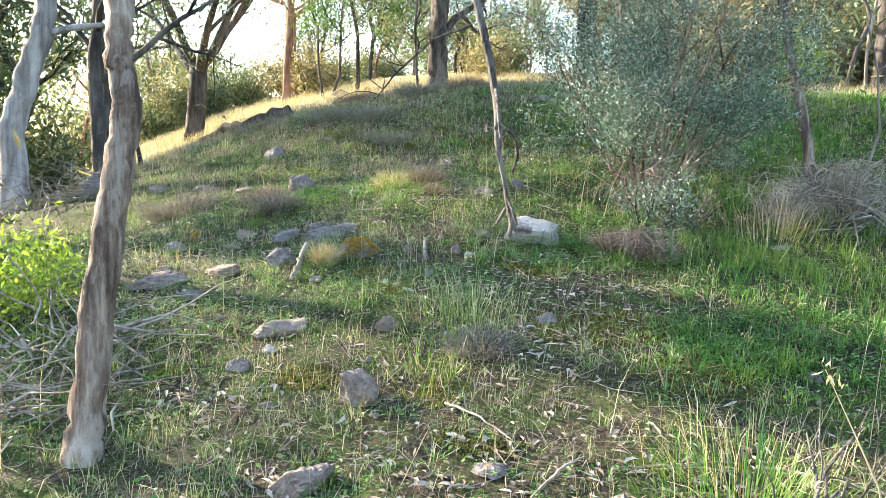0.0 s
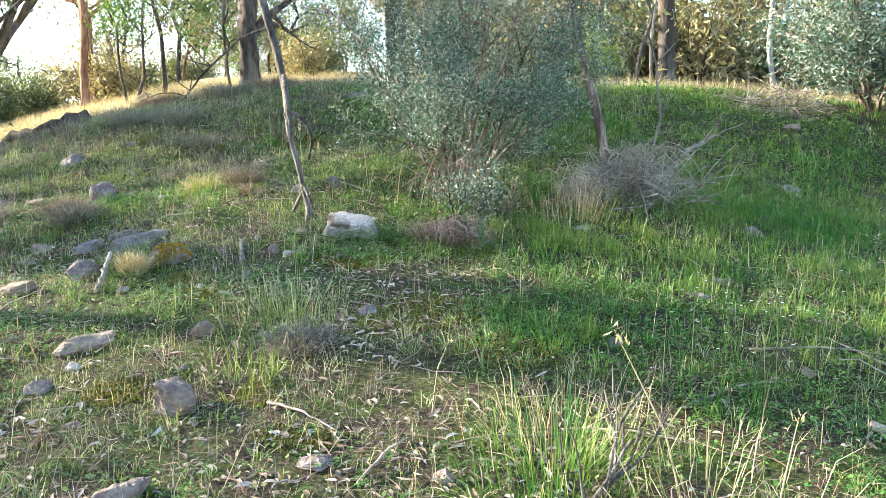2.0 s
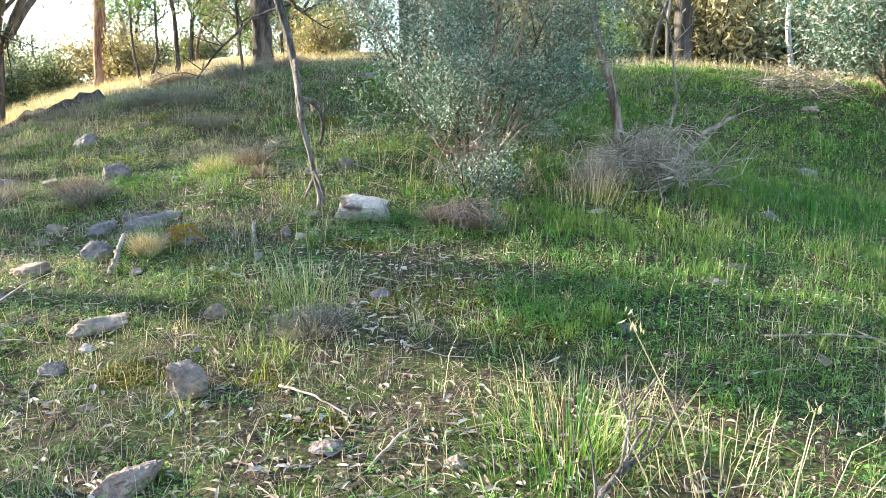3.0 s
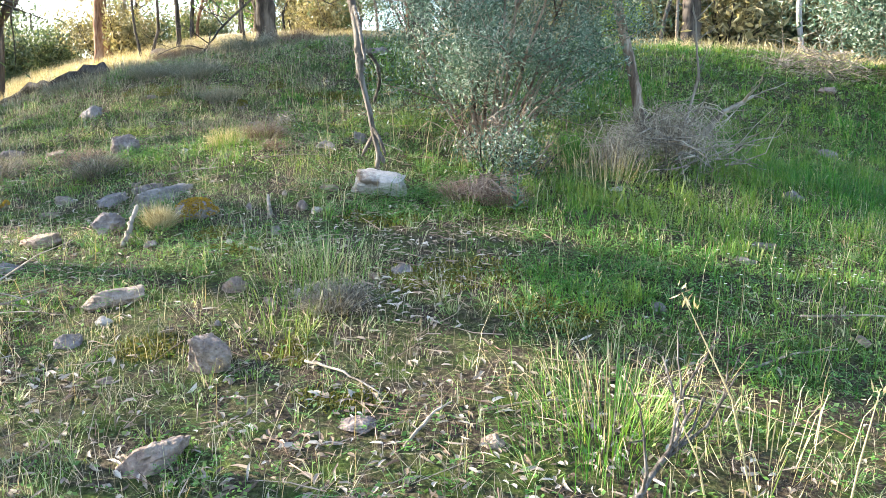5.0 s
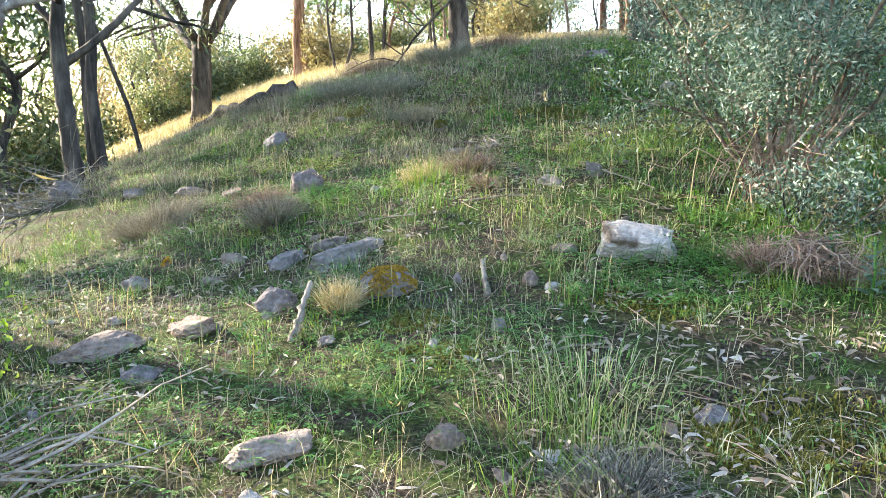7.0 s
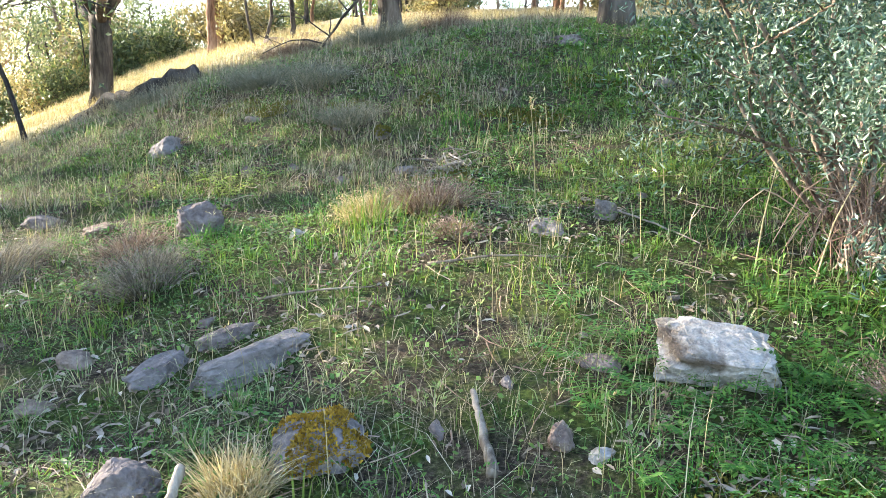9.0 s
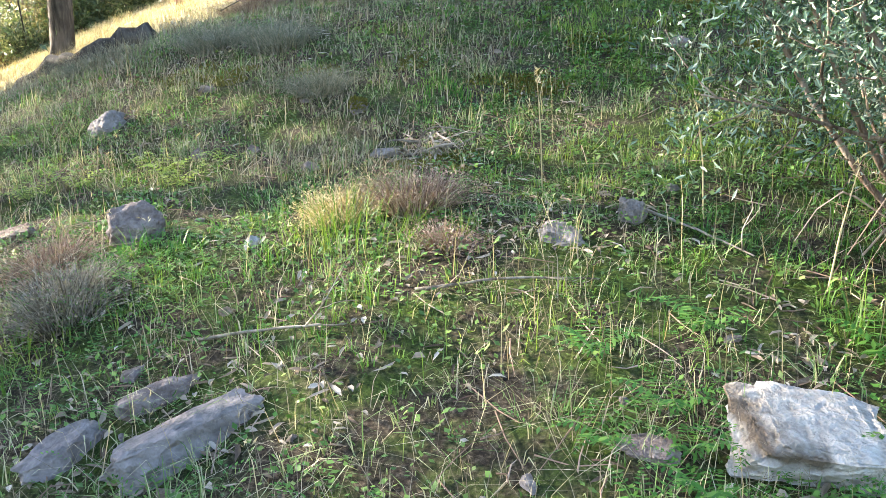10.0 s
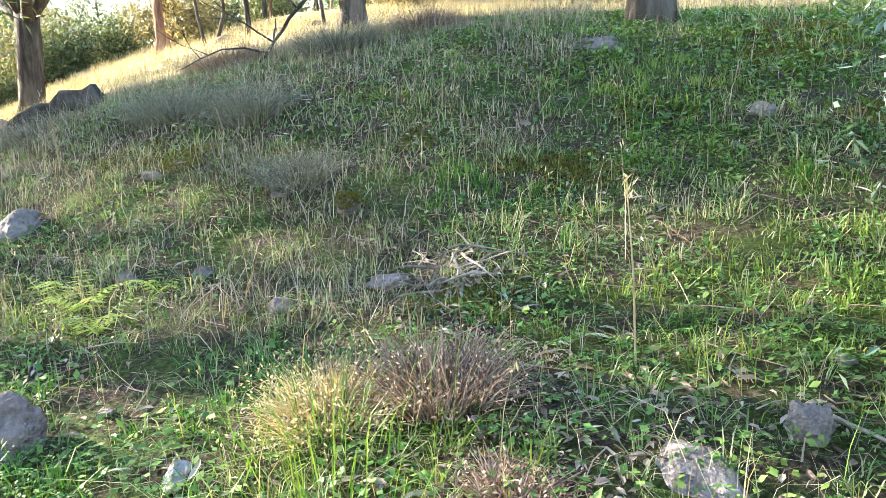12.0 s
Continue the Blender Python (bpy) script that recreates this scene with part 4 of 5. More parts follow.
# ---- woodland behind and around ----
def wood_tree(seed, leaf, bark, height, r, count, label):
    rng = np.random.default_rng(seed)
    line = [(0, 0, 0)] + [(rng.normal() * 0.12 * k, rng.normal() * 0.12 * k, height * k / 5) for k in range(1, 6)]
    return tree("wood_tree", line, (r, r * 0.5), label, bark, leaf, 8, height * 0.3, 2, 0.3, count, (0.3, 0.085), 0.6, 0.4, seed, 8)


kinds = [wood_tree(201, M_GUM, M_BARK_DARK, 9, 0.16, 2600, "grey-green gum tree in the wood"),
         wood_tree(202, M_GUM, M_BARK_BROWN, 8, 0.13, 2300, "slim brown-barked gum tree in the wood"),
         wood_tree(203, M_WARM, M_BARK_RED, 8.5, 0.14, 2600, "sunlit tawny-leaved tree in the wood"),
         wood_tree(204, M_PINE, M_BARK_DARK, 7, 0.12, 3600, "dark green cypress-like tree in the wood")]
bush = shrub("wood_shrub", 0, 0, "tawny undergrowth shrub in the wood", M_WARM, M_BARK_DARK, 1.8, 1.6, 9, 2200, (0.16, 0.05), 205, 0.1, 0.25, 1)
bush_green = shrub("wood_shrub", 0, 0, "grey-green undergrowth shrub in the wood", M_GUM, M_BARK_DARK, 1.9, 1.7, 9, 2200, (0.16, 0.05), 206, 0.1, 0.25, 1)
rng = np.random.default_rng(77)
placed = []


def wood(proto, x, y, scale):
    m = pose(x, y, z_at(x, y) - 0.05, 0, 0, rng.random() * 360) @ Matrix.Scale(scale, 4)
    if proto in placed:
        return copy_thing(proto, m)
    placed.append(proto)
    proto.matrix_basis = m
    return proto


def scatter(count, az, r, protos, weights, size):
    for _ in range(count):
        a, d = radians(az[0] + (az[1] - az[0]) * rng.random()), r[0] + (r[1] - r[0]) * rng.random()
        tagged(wood(protos[rng.choice(len(protos), p=weights)], d * math.sin(a), 0.4 + d * math.cos(a), size[0] + (size[1] - size[0]) * rng.random()), group="trees of the wood")


scatter(44, (-48, -10), (42, 80), kinds, [0.45, 0.3, 0.15, 0.1], (0.6, 1.1))
scatter(64, (-10, 45), (25, 52), kinds, [0.1, 0.2, 0.58, 0.12], (0.8, 1.2))
scatter(7, (-56, -47), (20, 40), kinds, [0.5, 0.25, 0.15, 0.1], (0.7, 1.1))
scatter(34, (-46, -14), (36, 62), [bush, bush_green], [0.35, 0.65], (0.8, 1.6))
scatter(60, (-8, 45), (22, 42), [bush, bush_green], [0.8, 0.2], (0.7, 1.5))
scatter(14, (-64, -47), (14, 30), [bush, bush_green], [0.4, 0.6], (0.7, 1.3))
# Extra trees added beyond the left of view as sun blockers for the slope.
for x, y, k, s in ((-19, 13.7, 1, 1.2), (-17.5, 14.2, 0, 1.1), (-20, 15.8, 3, 1.3), (-22, 18.5, 0, 1.3), (-26, 6.4, 0, 1.3), (-18, 13.0, 1, 0.95)):
    tagged(wood(kinds[k], x, y, s), group="trees of the wood")
# Four gum trees added out of view; their crowns block sun over the turf.
tree("gum_tree", upright(-9.6, 5.5, 8.8, (0.2, 0), 0.1, 31), (0.13, 0.07), "tall gum tree added out of view to shade the slope", M_BARK_DARK, M_GUM, 9, 2.3, 2, 0.5, 5000, (0.16, 0.045), 0.6, 0.22, 231)
tree("gum_tree", upright(-12.2, 6.8, 9.5, (0.2, 0), 0.1, 33), (0.14, 0.08), "tall gum tree added out of view to shade the slope", M_BARK_DARK, M_GUM, 9, 2.2, 2, 0.58, 9000, (0.16, 0.045), 0.5, 0.22, 233)
tree("gum_tree", upright(-11.5, 6.75, 9.0, (0.0, 0), 0.05, 34), (0.12, 0.06), "narrow-crowned gum tree added out of view as a sun blocker", M_BARK_DARK, M_GUM, 14, 0.95, 2, 0.36, 6800, (0.16, 0.05), 0.5, 0.16, 234)
tree("gum_tree", upright(-8.6, 3.75, 3.3, (-0.2, 0), 0.1, 32), (0.08, 0.04), "low leafy gum tree added out of view for shade", M_BARK_BROWN, M_GUM, 8, 1.05, 2, 0.5, 1100, (0.16, 0.045), 0.6, 0.22, 232)
# Two bushes added out of sight to cast shade on the lower left turf.
wood(bush_green, -7.6, 3.7, 1.0)
wood(bush, -8.2, 4.9, 1.0)
scatter(9, (60, 240), (16, 30), kinds, [0.5, 0.3, 0.1, 0.1], (0.9, 1.2))
scatter(12, (-46, -8), (48, 85), kinds, [0.5, 0.3, 0.15, 0.05], (0.7, 1.2))


# ---- turf ----
def lush(x, y):
    """How green and full the turf is, 0 to 1."""
    right = 0.5 + 0.5 * np.tanh((x + 0.75 + 0.12 * (y - 4)) / 0.7)
    strip = np.exp(-((x + 2.2 + 0.1 * (y - 8)) / 1.6) ** 2) * np.clip((y - 7) / 2, 0, 1)
    bare = np.exp(-((x + 0.5) / 1.3) ** 2 - ((y - 3.3) / 0.75) ** 2)
    k = 0.3 + 0.55 * right * np.clip((y - 3) / 1.2, 0.25, 1) + 0.3 * strip - 0.45 * bare - 0.12 * np.clip((y - 7.5) / 3, 0, 1)
    return np.clip(k + (vnoise(x, y, 0.7, 11) - 0.5) * 0.75 + (vnoise(x, y, 0.22, 12) - 0.5) * 0.4, 0, 1)


def worn(x, y):
    """Where fallen leaves lie thick and little grows, 0 to 1."""
    k = np.exp(-((x + 0.45) / 0.95) ** 2 - ((y - 2.95) / 0.5) ** 2) + 0.9 * np.exp(-((x + 1.15) / 0.75) ** 2 - ((y - 4.85) / 0.36) ** 2) + 0.8 * np.exp(-((x + 3.1) / 0.5) ** 2 - ((y - 4.3) / 0.3) ** 2)
    return np.clip(k * (0.35 + 1.2 * vnoise(x, y, 0.24, 61)), 0, 1)


def sow(rng, x0, x1, y0, y1, density):
    n = int((x1 - x0) * (y1 - y0) * density)
    return x0 + (x1 - x0) * rng.random(n), y0 + (y1 - y0) * rng.random(n)


def turf(name, label, mat, zones, seed, keep, tall, wide, lean, tufts=1):
    rng = np.random.default_rng(seed)
    bag = Bag()
    for x0, x1, y0, y1, density, grown in zones:
        x, y = sow(rng, x0, x1, y0, y1, density)
        far = np.hypot(x + 0.5, y - 0.5)
        ok = rng.random(len(x)) < keep(x, y) * (1 - 0.85 * worn(x, y))
        inside = (np.degrees(np.arctan2(x + 0.1, y + 0.6)) > -72) & (np.degrees(np.arctan2(x + 0.1, y + 0.6)) < 42)
        x, y, far = x[ok & inside], y[ok & inside], far[ok & inside]
        way = rng.random(len(x)) * 6.283
        if tufts > 1:
            m = max(1, len(x) // tufts)
            pick = rng.integers(0, m, len(x))
            pick[rng.random(len(x)) < 0.3] = -1
            wide_off = (0.012 + 0.02 * rng.random(len(x))) * grown
            x, y = np.where(pick >= 0, x[pick] + np.cos(way) * wide_off, x), np.where(pick >= 0, y[pick] + np.sin(way) * wide_off, y)
            big = np.where(pick >= 0, (0.6 + 0.9 * rng.random(m))[pick], 0.75)
        else:
            big = 1.0
        h = tall(x, y) * big * (0.45 + 0.8 * rng.random(len(x))) * (1 + 0.25 * (grown - 1))
        bag.add(*blades(rng, x, y, h, wide * grown * (0.6 + 0.8 * rng.random(len(x))), np.full(len(x), lean), 0.01, way + rng.normal(size=len(x)) * 0.5))
    return tagged(new(name, bag.mesh(name, mat)), label, "grass", kind="stuff")


NEAR, MID, FAR = (-6.5, 3.4, 0.6, 9.0), (-12, 7.5, 9.0, 16.0), (-30, 14, 16.0, 36.0)
turf("grass", "short green grass covering the slope", M_GRASS, [(*NEAR, 2500, 1.0), (*MID, 800, 1.7), (*FAR, 60, 4.0), (-4.0, 1.0, 8.5, 13.5, 900, 1.3), (3.4, 7.0, 4.5, 9.0, 1100, 1.2)], 301,
     lambda x, y: np.clip(lush(x, y) * 1.35 - 0.12 + 0.7 * (vnoise(x, y, 0.12, 40) - 0.5), 0.02, 1) * np.where(y > 17, 0.25, 1) * np.where((x > -1) & (y > 13.5), 0.35, 1), lambda x, y: (0.045 + (0.07 + 0.1 * np.exp(-((x - 0.6) / 1.8) ** 2 - ((y - 6.9) / 1.1) ** 2)) * lush(x, y) ** 1.5) * (0.5 + 0.9 * vnoise(x, y, 0.13, 41)) * np.where(x < 0, np.clip(1.15 - 0.11 * (y - 5), 0.5, 1), 1), 0.0046, 1.05, 14)
turf("faded_grass", "thin faded grass among stones and litter", M_MEADOW, [(*NEAR, 900, 1.0), (*MID, 450, 1.8), (*FAR, 60, 4.0), (-8.5, 1.5, 7.6, 13.5, 900, 1.2)], 302,
     lambda x, y: np.clip(1.0 - lush(x, y), 0.15, 1), lambda x, y: (0.035 + 0.085 * vnoise(x, y, 0.3, 20)) * np.clip(1.2 - 0.08 * (y - 4), 0.6, 1), 0.0034, 1.4, 18)
turf("dry_grass", "dry straw grass on the sunlit crest", M_STRAW, [(*NEAR, 90, 0.8), (-12, 8, 9, 15, 26, 1.2), (-32, 15, 15, 38, 130, 3.6), (-2, 10, 12.8, 20, 160, 2.2)], 303,
     lambda x, y: np.clip(vnoise(x, y, 0.6, 21) * 1.6 - 0.4, 0, 1), lambda x, y: np.where(y > 15, 0.2, 0.16 + 0.12 * vnoise(x, y, 1.0, 22)), 0.003, 0.8)

turf("dead_grass", "thin grey dead grass threads lying in the turf", M_THATCH, [(*NEAR, 680, 1.0), (*MID, 300, 1.8), (-9.0, -2.6, 7.4, 14.0, 650, 1.7)], 309,
     lambda x, y: np.clip(1.25 - 0.9 * lush(x, y), 0.2, 1) * np.clip(vnoise(x, y, 0.3, 25) * 2 - 0.3, 0.1, 1), lambda x, y: 0.09 + 0.1 * vnoise(x, y, 0.4, 26), 0.0022, 1.5)


def herbs():
    """Feathery green leaves low on the ground."""
    rng = np.random.default_rng(304)
    x, y = sow(rng, -5.5, 3.2, 1.0, 9.5, 620)
    ok = rng.random(len(x)) < np.clip(vnoise(x, y, 0.9, 31) * 2.4 - 0.95 + 1.2 * np.exp(-((x + 1.3) / 0.6) ** 2 - ((y - 5.6) / 0.5) ** 2), 0.03, 1) * np.clip(lush(x, y) * 1.4, 0.2, 1)
    x, y = x[ok], y[ok]
    n, per = len(x), 12
    z = ground_z(x, y)
    a = rng.random(n) * 6.283
    L = 0.05 + 0.07 * rng.random(n)
    f = np.linspace(0.15, 1, per)[None]
    side = np.where(np.arange(per) % 2, 1, -1)[None]
    sx = x[:, None] + np.cos(a)[:, None] * L[:, None] * f
    sy = y[:, None] + np.sin(a)[:, None] * L[:, None] * f
    sz = z[:, None] + L[:, None] * (1.2 * f - 0.7 * f * f) + 0.01
    w = (0.016 * (1.15 - f) + 0.004) * side + 0 * a[:, None]
    c = np.stack([sx, sy, sz], -1)
    out = np.stack([-np.sin(a)[:, None] * w + np.cos(a)[:, None] * 0.006, np.cos(a)[:, None] * w + np.sin(a)[:, None] * 0.006, 0.004 + 0 * w], -1)
    fw = np.stack([np.cos(a)[:, None] + 0 * w, np.sin(a)[:, None] + 0 * w, 0 * w], -1) * 0.0035
    V = np.stack([c, c + out * 0.55 + fw, c + out, c + out * 0.55 - fw], 2).reshape(-1, 3)
    i = np.arange(n * per)[:, None] * 4
    return tagged(new("herb_cover", make_mesh("herb_cover", V, i + np.array([[0, 1, 2, 3]]), None, M_HERB)), "low feathery green herbs between the grass", "herb", kind="stuff")


def litter():
    """Curled fallen gum leaves."""
    rng = np.random.default_rng(305)
    x, y = sow(rng, -5.5, 2.6, 0.8, 10.5, 560)
    ok = rng.random(len(x)) < np.clip(1.0 - 1.2 * lush(x, y), 0.04, 1) * np.clip(vnoise(x, y, 0.45, 33) * 2.0 - 0.75, 0.02, 1)
    thick = worn(x, y)
    ok = ok | (rng.random(len(x)) < thick)
    x, y = x[ok], y[ok]
    n = len(x)
    z = ground_z(x, y) + 0.004 + 0.01 * rng.random(n)
    long = rng.random(n) ** 2.2
    a, L, W = rng.random(n) * 6.283, 0.026 + 0.062 * long, 0.007 + 0.012 * rng.random(n)
    d = np.stack([np.cos(a), np.sin(a), 0.16 * np.sin(a) + rng.normal(size=n) * 0.07], 1)
    side = np.stack([-np.sin(a), np.cos(a), 0.16 * np.cos(a) + rng.normal(size=n) * 0.2], 1)
    p = np.stack([x, y, z], 1)
    bow = side * (rng.normal(size=n) * 0.12 * L)[:, None]
    lift = np.array([[0, 0, 1.0]]) * (0.004 * rng.random(n))[:, None]
    L, W = L[:, None], W[:, None]
    fold = np.array([[0, 0, 1.0]]) * W * 0.25
    rows = [p - d * L / 2,
            p - d * L * 0.2 + bow - side * W / 2 + lift + fold, p - d * L * 0.2 + bow + lift, p - d * L * 0.2 + bow + side * W / 2 + lift + fold,
            p + d * L * 0.2 + bow - side * W * 0.42 + lift + fold, p + d * L * 0.2 + bow + lift, p + d * L * 0.2 + bow + side * W * 0.42 + lift + fold,
            p + d * L / 2]
    V = np.stack(rows, 1).reshape(-1, 3)
    i = np.arange(n)[:, None] * 8
    quads = np.concatenate([i + np.array([[1, 2, 5, 4]]), i + np.array([[2, 3, 6, 5]])])
    tris = np.concatenate([i + np.array([t]) for t in ([0, 2, 1], [0, 3, 2], [4, 5, 7], [5, 6, 7])])
    return tagged(new("leaf_litter", make_mesh("leaf_litter", V, quads, tris, M_LITTER)), "dry curled gum leaves littering the ground", "leaves", kind="stuff")


def clover():
    """Small round leaves held flat over the turf."""
    rng = np.random.default_rng(310)
    bag = Bag()
    for x0, x1, y0, y1, density, size in ((-5.8, 3.0, 1.6, 6.5, 2100, 0.0095), (-6.5, 3.2, 6.5, 9.0, 2500, 0.011), (-8.0, 4.0, 9.0, 13.5, 1300, 0.016)):
        x, y = sow(rng, x0, x1, y0, y1, density)
        ok = rng.random(len(x)) < np.clip(0.1 + 1.1 * lush(x, y), 0.1, 1) * np.clip(vnoise(x, y, 0.25, 51) * 2.2 - 0.4, 0.06, 1) * (1 - 0.9 * worn(x, y))
        x, y = x[ok], y[ok]
        n = len(x)
        c = np.stack([x, y, ground_z(x, y) + 0.012 + 0.05 * rng.random(n) * vnoise(x, y, 0.3, 52)], 1)
        a = rng.random(n) * 6.283
        r = (size * (0.6 + 0.9 * rng.random(n)))[:, None]
        u = np.stack([np.cos(a), np.sin(a), 0.35 * rng.normal(size=n)], 1) * r
        v = np.stack([-np.sin(a), np.cos(a), 0.35 * rng.normal(size=n)], 1) * r * 0.7
        V = np.stack([c - u, c - v * 0.9, c + u, c + v * 0.9], 1).reshape(-1, 3)
        bag.add(V, np.arange(n)[:, None] * 4 + np.array([[0, 1, 2, 3]]))
    return tagged(new("clover_cover", bag.mesh("clover_cover", M_CLOVER)), "low carpet of small green leaves in the turf", "herb", kind="stuff")


def moss_patch(x, y, w, seed, mat, label):
    """A ragged cushion of moss close to the soil."""
    rng = np.random.default_rng(seed)
    n = int(2600 * (w / 0.4) ** 2)
    a, f = rng.random(n) * 6.283, np.sqrt(rng.random(n)) * 0.5
    px, py = x + np.cos(a) * f * w, y + np.sin(a) * f * w * 0.8
    ok = vnoise(px, py, 0.1, seed) + 0.5 - f > 0.62
    px, py = px[ok], py[ok]
    V, q, t = blades(rng, px, py, 0.012 + 0.016 * rng.random(len(px)), np.full(len(px), 0.005), np.full(len(px), 0.9), 0.002)
    at = np.array((x, y, z_at(x, y)))
    ob = new("moss_patch", make_mesh("moss_patch", V - at, q, t, mat))
    ob.location = at
    return tagged(ob, label, "moss", kind="stuff")


def twigs():
    rng = np.random.default_rng(306)
    x, y = sow(rng, -5.0, 2.6, 0.9, 8.5, 26)
    bag = Bag()
    for px, py in zip(x, y):
        a, L = rng.random() * 6.283, 0.06 + 0.2 * rng.random() ** 2
        e = np.array([(px, py, z_at(px, py) + 0.012), (px + math.cos(a) * L, py + math.sin(a) * L, z_at(px + math.cos(a) * L, py + math.sin(a) * L) + 0.02)])
        mid = e.mean(0) + rng.normal(size=3) * 0.008
        tube(bag, [e[0], mid, e[1]], [0.0024, 0.002, 0.001], 4, cap=False)
    return tagged(new("twig_litter", bag.mesh("twig_litter", M_TWIG)), "fine dead twigs strewn over the ground", "twigs", kind="stuff")


def stalks():
    """Tall thin seed stems, fresh and dry."""
    for name, mat, seed, density, h0, label in (("seed_stalks", M_STRAW, 307, 9, 0.28, "tall dry seed stalks standing in the grass"), ("tall_grass", M_GRASS, 308, 70, 0.2, "tall fresh grass stems under the olive bush")):
        rng = np.random.default_rng(seed)
        x, y = sow(rng, -5.5, 3.2, 1.6, 10.5, density)
        if name == "tall_grass":
            ok = rng.random(len(x)) < np.clip(np.exp(-((x + 0.6) / 1.6) ** 2 - ((y - 6.6) / 1.0) ** 2) + 0.8 * np.exp(-((x - 1.5) / 1.3) ** 2 - ((y - 7) / 1.6) ** 2), 0, 1)
        else:
            ok = rng.random(len(x)) < 0.25 + 0.75 * lush(x, y)
        x, y = x[ok], y[ok]
        n = len(x)
        h = h0 * (0.6 + 1.1 * rng.random(n) ** 2)
        bag = Bag()
        V, q, t = blades(rng, x, y, h, np.full(n, 0.003), np.full(n, 0.3))
        bag.add(V, q, t)
        if name == "seed_stalks":
            tip = V[4::5]
            bag.add(*leaves(rng, tip - (0, 0, 0.02), n * 4, 0.012, 0.022, 0.005, 0.0, 1.5))
        tagged(new(name, bag.mesh(name, mat)), label, "grass", kind="stuff")


def tussock(x, y, w, count, h, mat, seed, label):
    rng = np.random.default_rng(seed)
    px, py = x + rng.normal(size=count) * w / 3, y + rng.normal(size=count) * w / 3
    V, q, t = blades(rng, px, py, h * (0.4 + 0.8 * rng.random(count)), np.full(count, 0.0036), np.full(count, 1.0), 0.01, np.arctan2(py - y, px - x))
    o = np.array((x, y, z_at(x, y)))
    ob = new("grass_tussock", make_mesh("grass_tussock", V - o, q, t, mat))
    ob.location = o
    return tagged(ob, label, "grass tussock", kind="stuff")


herbs()
litter()
clover()
for k, (x, y, w) in enumerate([(-0.8, 4.3, 0.55), (-2.2, 4.9, 0.3), (-1.25, 3.5, 0.3), (-2.35, 8.75, 0.5), (-1.3, 10.4, 0.9), (-3.3, 9.0, 0.4), (-4.5, 8.9, 0.4), (-2.75, 7.6, 0.45), (-1.0, 9.4, 0.6), (-2.6, 3.4, 0.3)]):
    moss_patch(x, y, w, 830 + k, M_MOSSGREEN, "ragged patch of golden-green moss on the soil")
twigs()
stalks()
tussock(-1.9, 9.6, 1.2, 420, 0.12, M_GRASS, 409, "patch of fresh bright grass on the open slope")
tussock(-2.6, 11.0, 1.4, 420, 0.14, M_GRASS, 410, "patch of fresh bright grass on the open slope")
tussock(0.02, 3.05, 0.5, 420, 0.24, M_GRASS, 401, "bright green grass tussock beside the litter")
tussock(0.02, 3.2, 0.5, 110, 0.3, M_STRAW, 402, "dry straw stems in a grass tussock")
tussock(0.5, 2.9, 0.5, 80, 0.26, M_STRAW, 403, "dry straw stems leaning over the grass")
tussock(-1.36, 4.4, 0.5, 320, 0.19, M_MEADOW, 408, "loose tussock of fine faded grass")
tussock(-1.45, 4.1, 0.35, 150, 0.22, M_GRASS, 404, "sunlit green grass tussock among stones")
tussock(-2.9, 6.75, 0.45, 160, 0.24, M_GRASS, 405, "sunlit grass tuft before a brown shrub")
tussock(0.22, 6.45, 0.6, 220, 0.4, M_STRAW, 406, "pale dry grass drooping from the dead brush")
tussock(-1.35, 3.65, 0.4, 120, 0.16, M_GRASS, 407, "bright grass tuft behind a pink stone")
for k, (x, y, h, lx) in enumerate([(0.42, 2.75, 0.62, -0.25), (0.62, 2.6, 0.42, 0.06), (0.28, 2.7, 0.3, -0.12), (-1.2, 6.6, 0.4, 0.05), (-1.55, 7.1, 0.45, -0.06), (-2.2, 7.3, 0.5, -0.04), (-1.0, 6.5, 0.5, 0.15)]):
    z = z_at(x, y)
    bag = Bag()
    tube(bag, [(0, 0, -0.02), (lx * 0.35, 0, h * 0.5), (lx, 0.02, h)], [0.0035, 0.003, 0.0012], 5)
    bag.add(*leaves(np.random.default_rng(420 + k), np.array([(lx, 0.02, h), (lx * 0.9, 0.02, h * 0.93)]), 14, 0.012, 0.03, 0.006, 0, 1.5))
    ob = new("dry_stalk", bag.mesh("dry_stalk", M_STRAW))
    ob.location = (x, y, z)
    tagged(ob, "tall single straw-coloured grass stalk", "grass stalk")


def moss_patch(x, y, w, seed, mat, label):
    """A thin mat of moss hugging the soil."""
    rng = np.random.default_rng(seed)
    n = int(5200 * w * w) + 300
    a, f = rng.random(n) * 6.283, np.sqrt(rng.random(n)) * (0.75 + 0.4 * rng.random(n))
    px, py = x + np.cos(a) * f * w * 0.6, y + np.sin(a) * f * w * 0.4
    ok = vnoise(px, py, 0.12, seed) > 0.36
    px, py = px[ok], py[ok]
    V, q, t = blades(rng, px, py, 0.012 + 0.02 * rng.random(len(px)), np.full(len(px), 0.009), np.full(len(px), 0.9), 0.004)
    o = np.array((x, y, z_at(x, y)))
    ob = new("moss_patch", make_mesh("moss_patch", V - o, q, t, mat))
    ob.location = o
    return tagged(ob, label, "moss", kind="stuff")


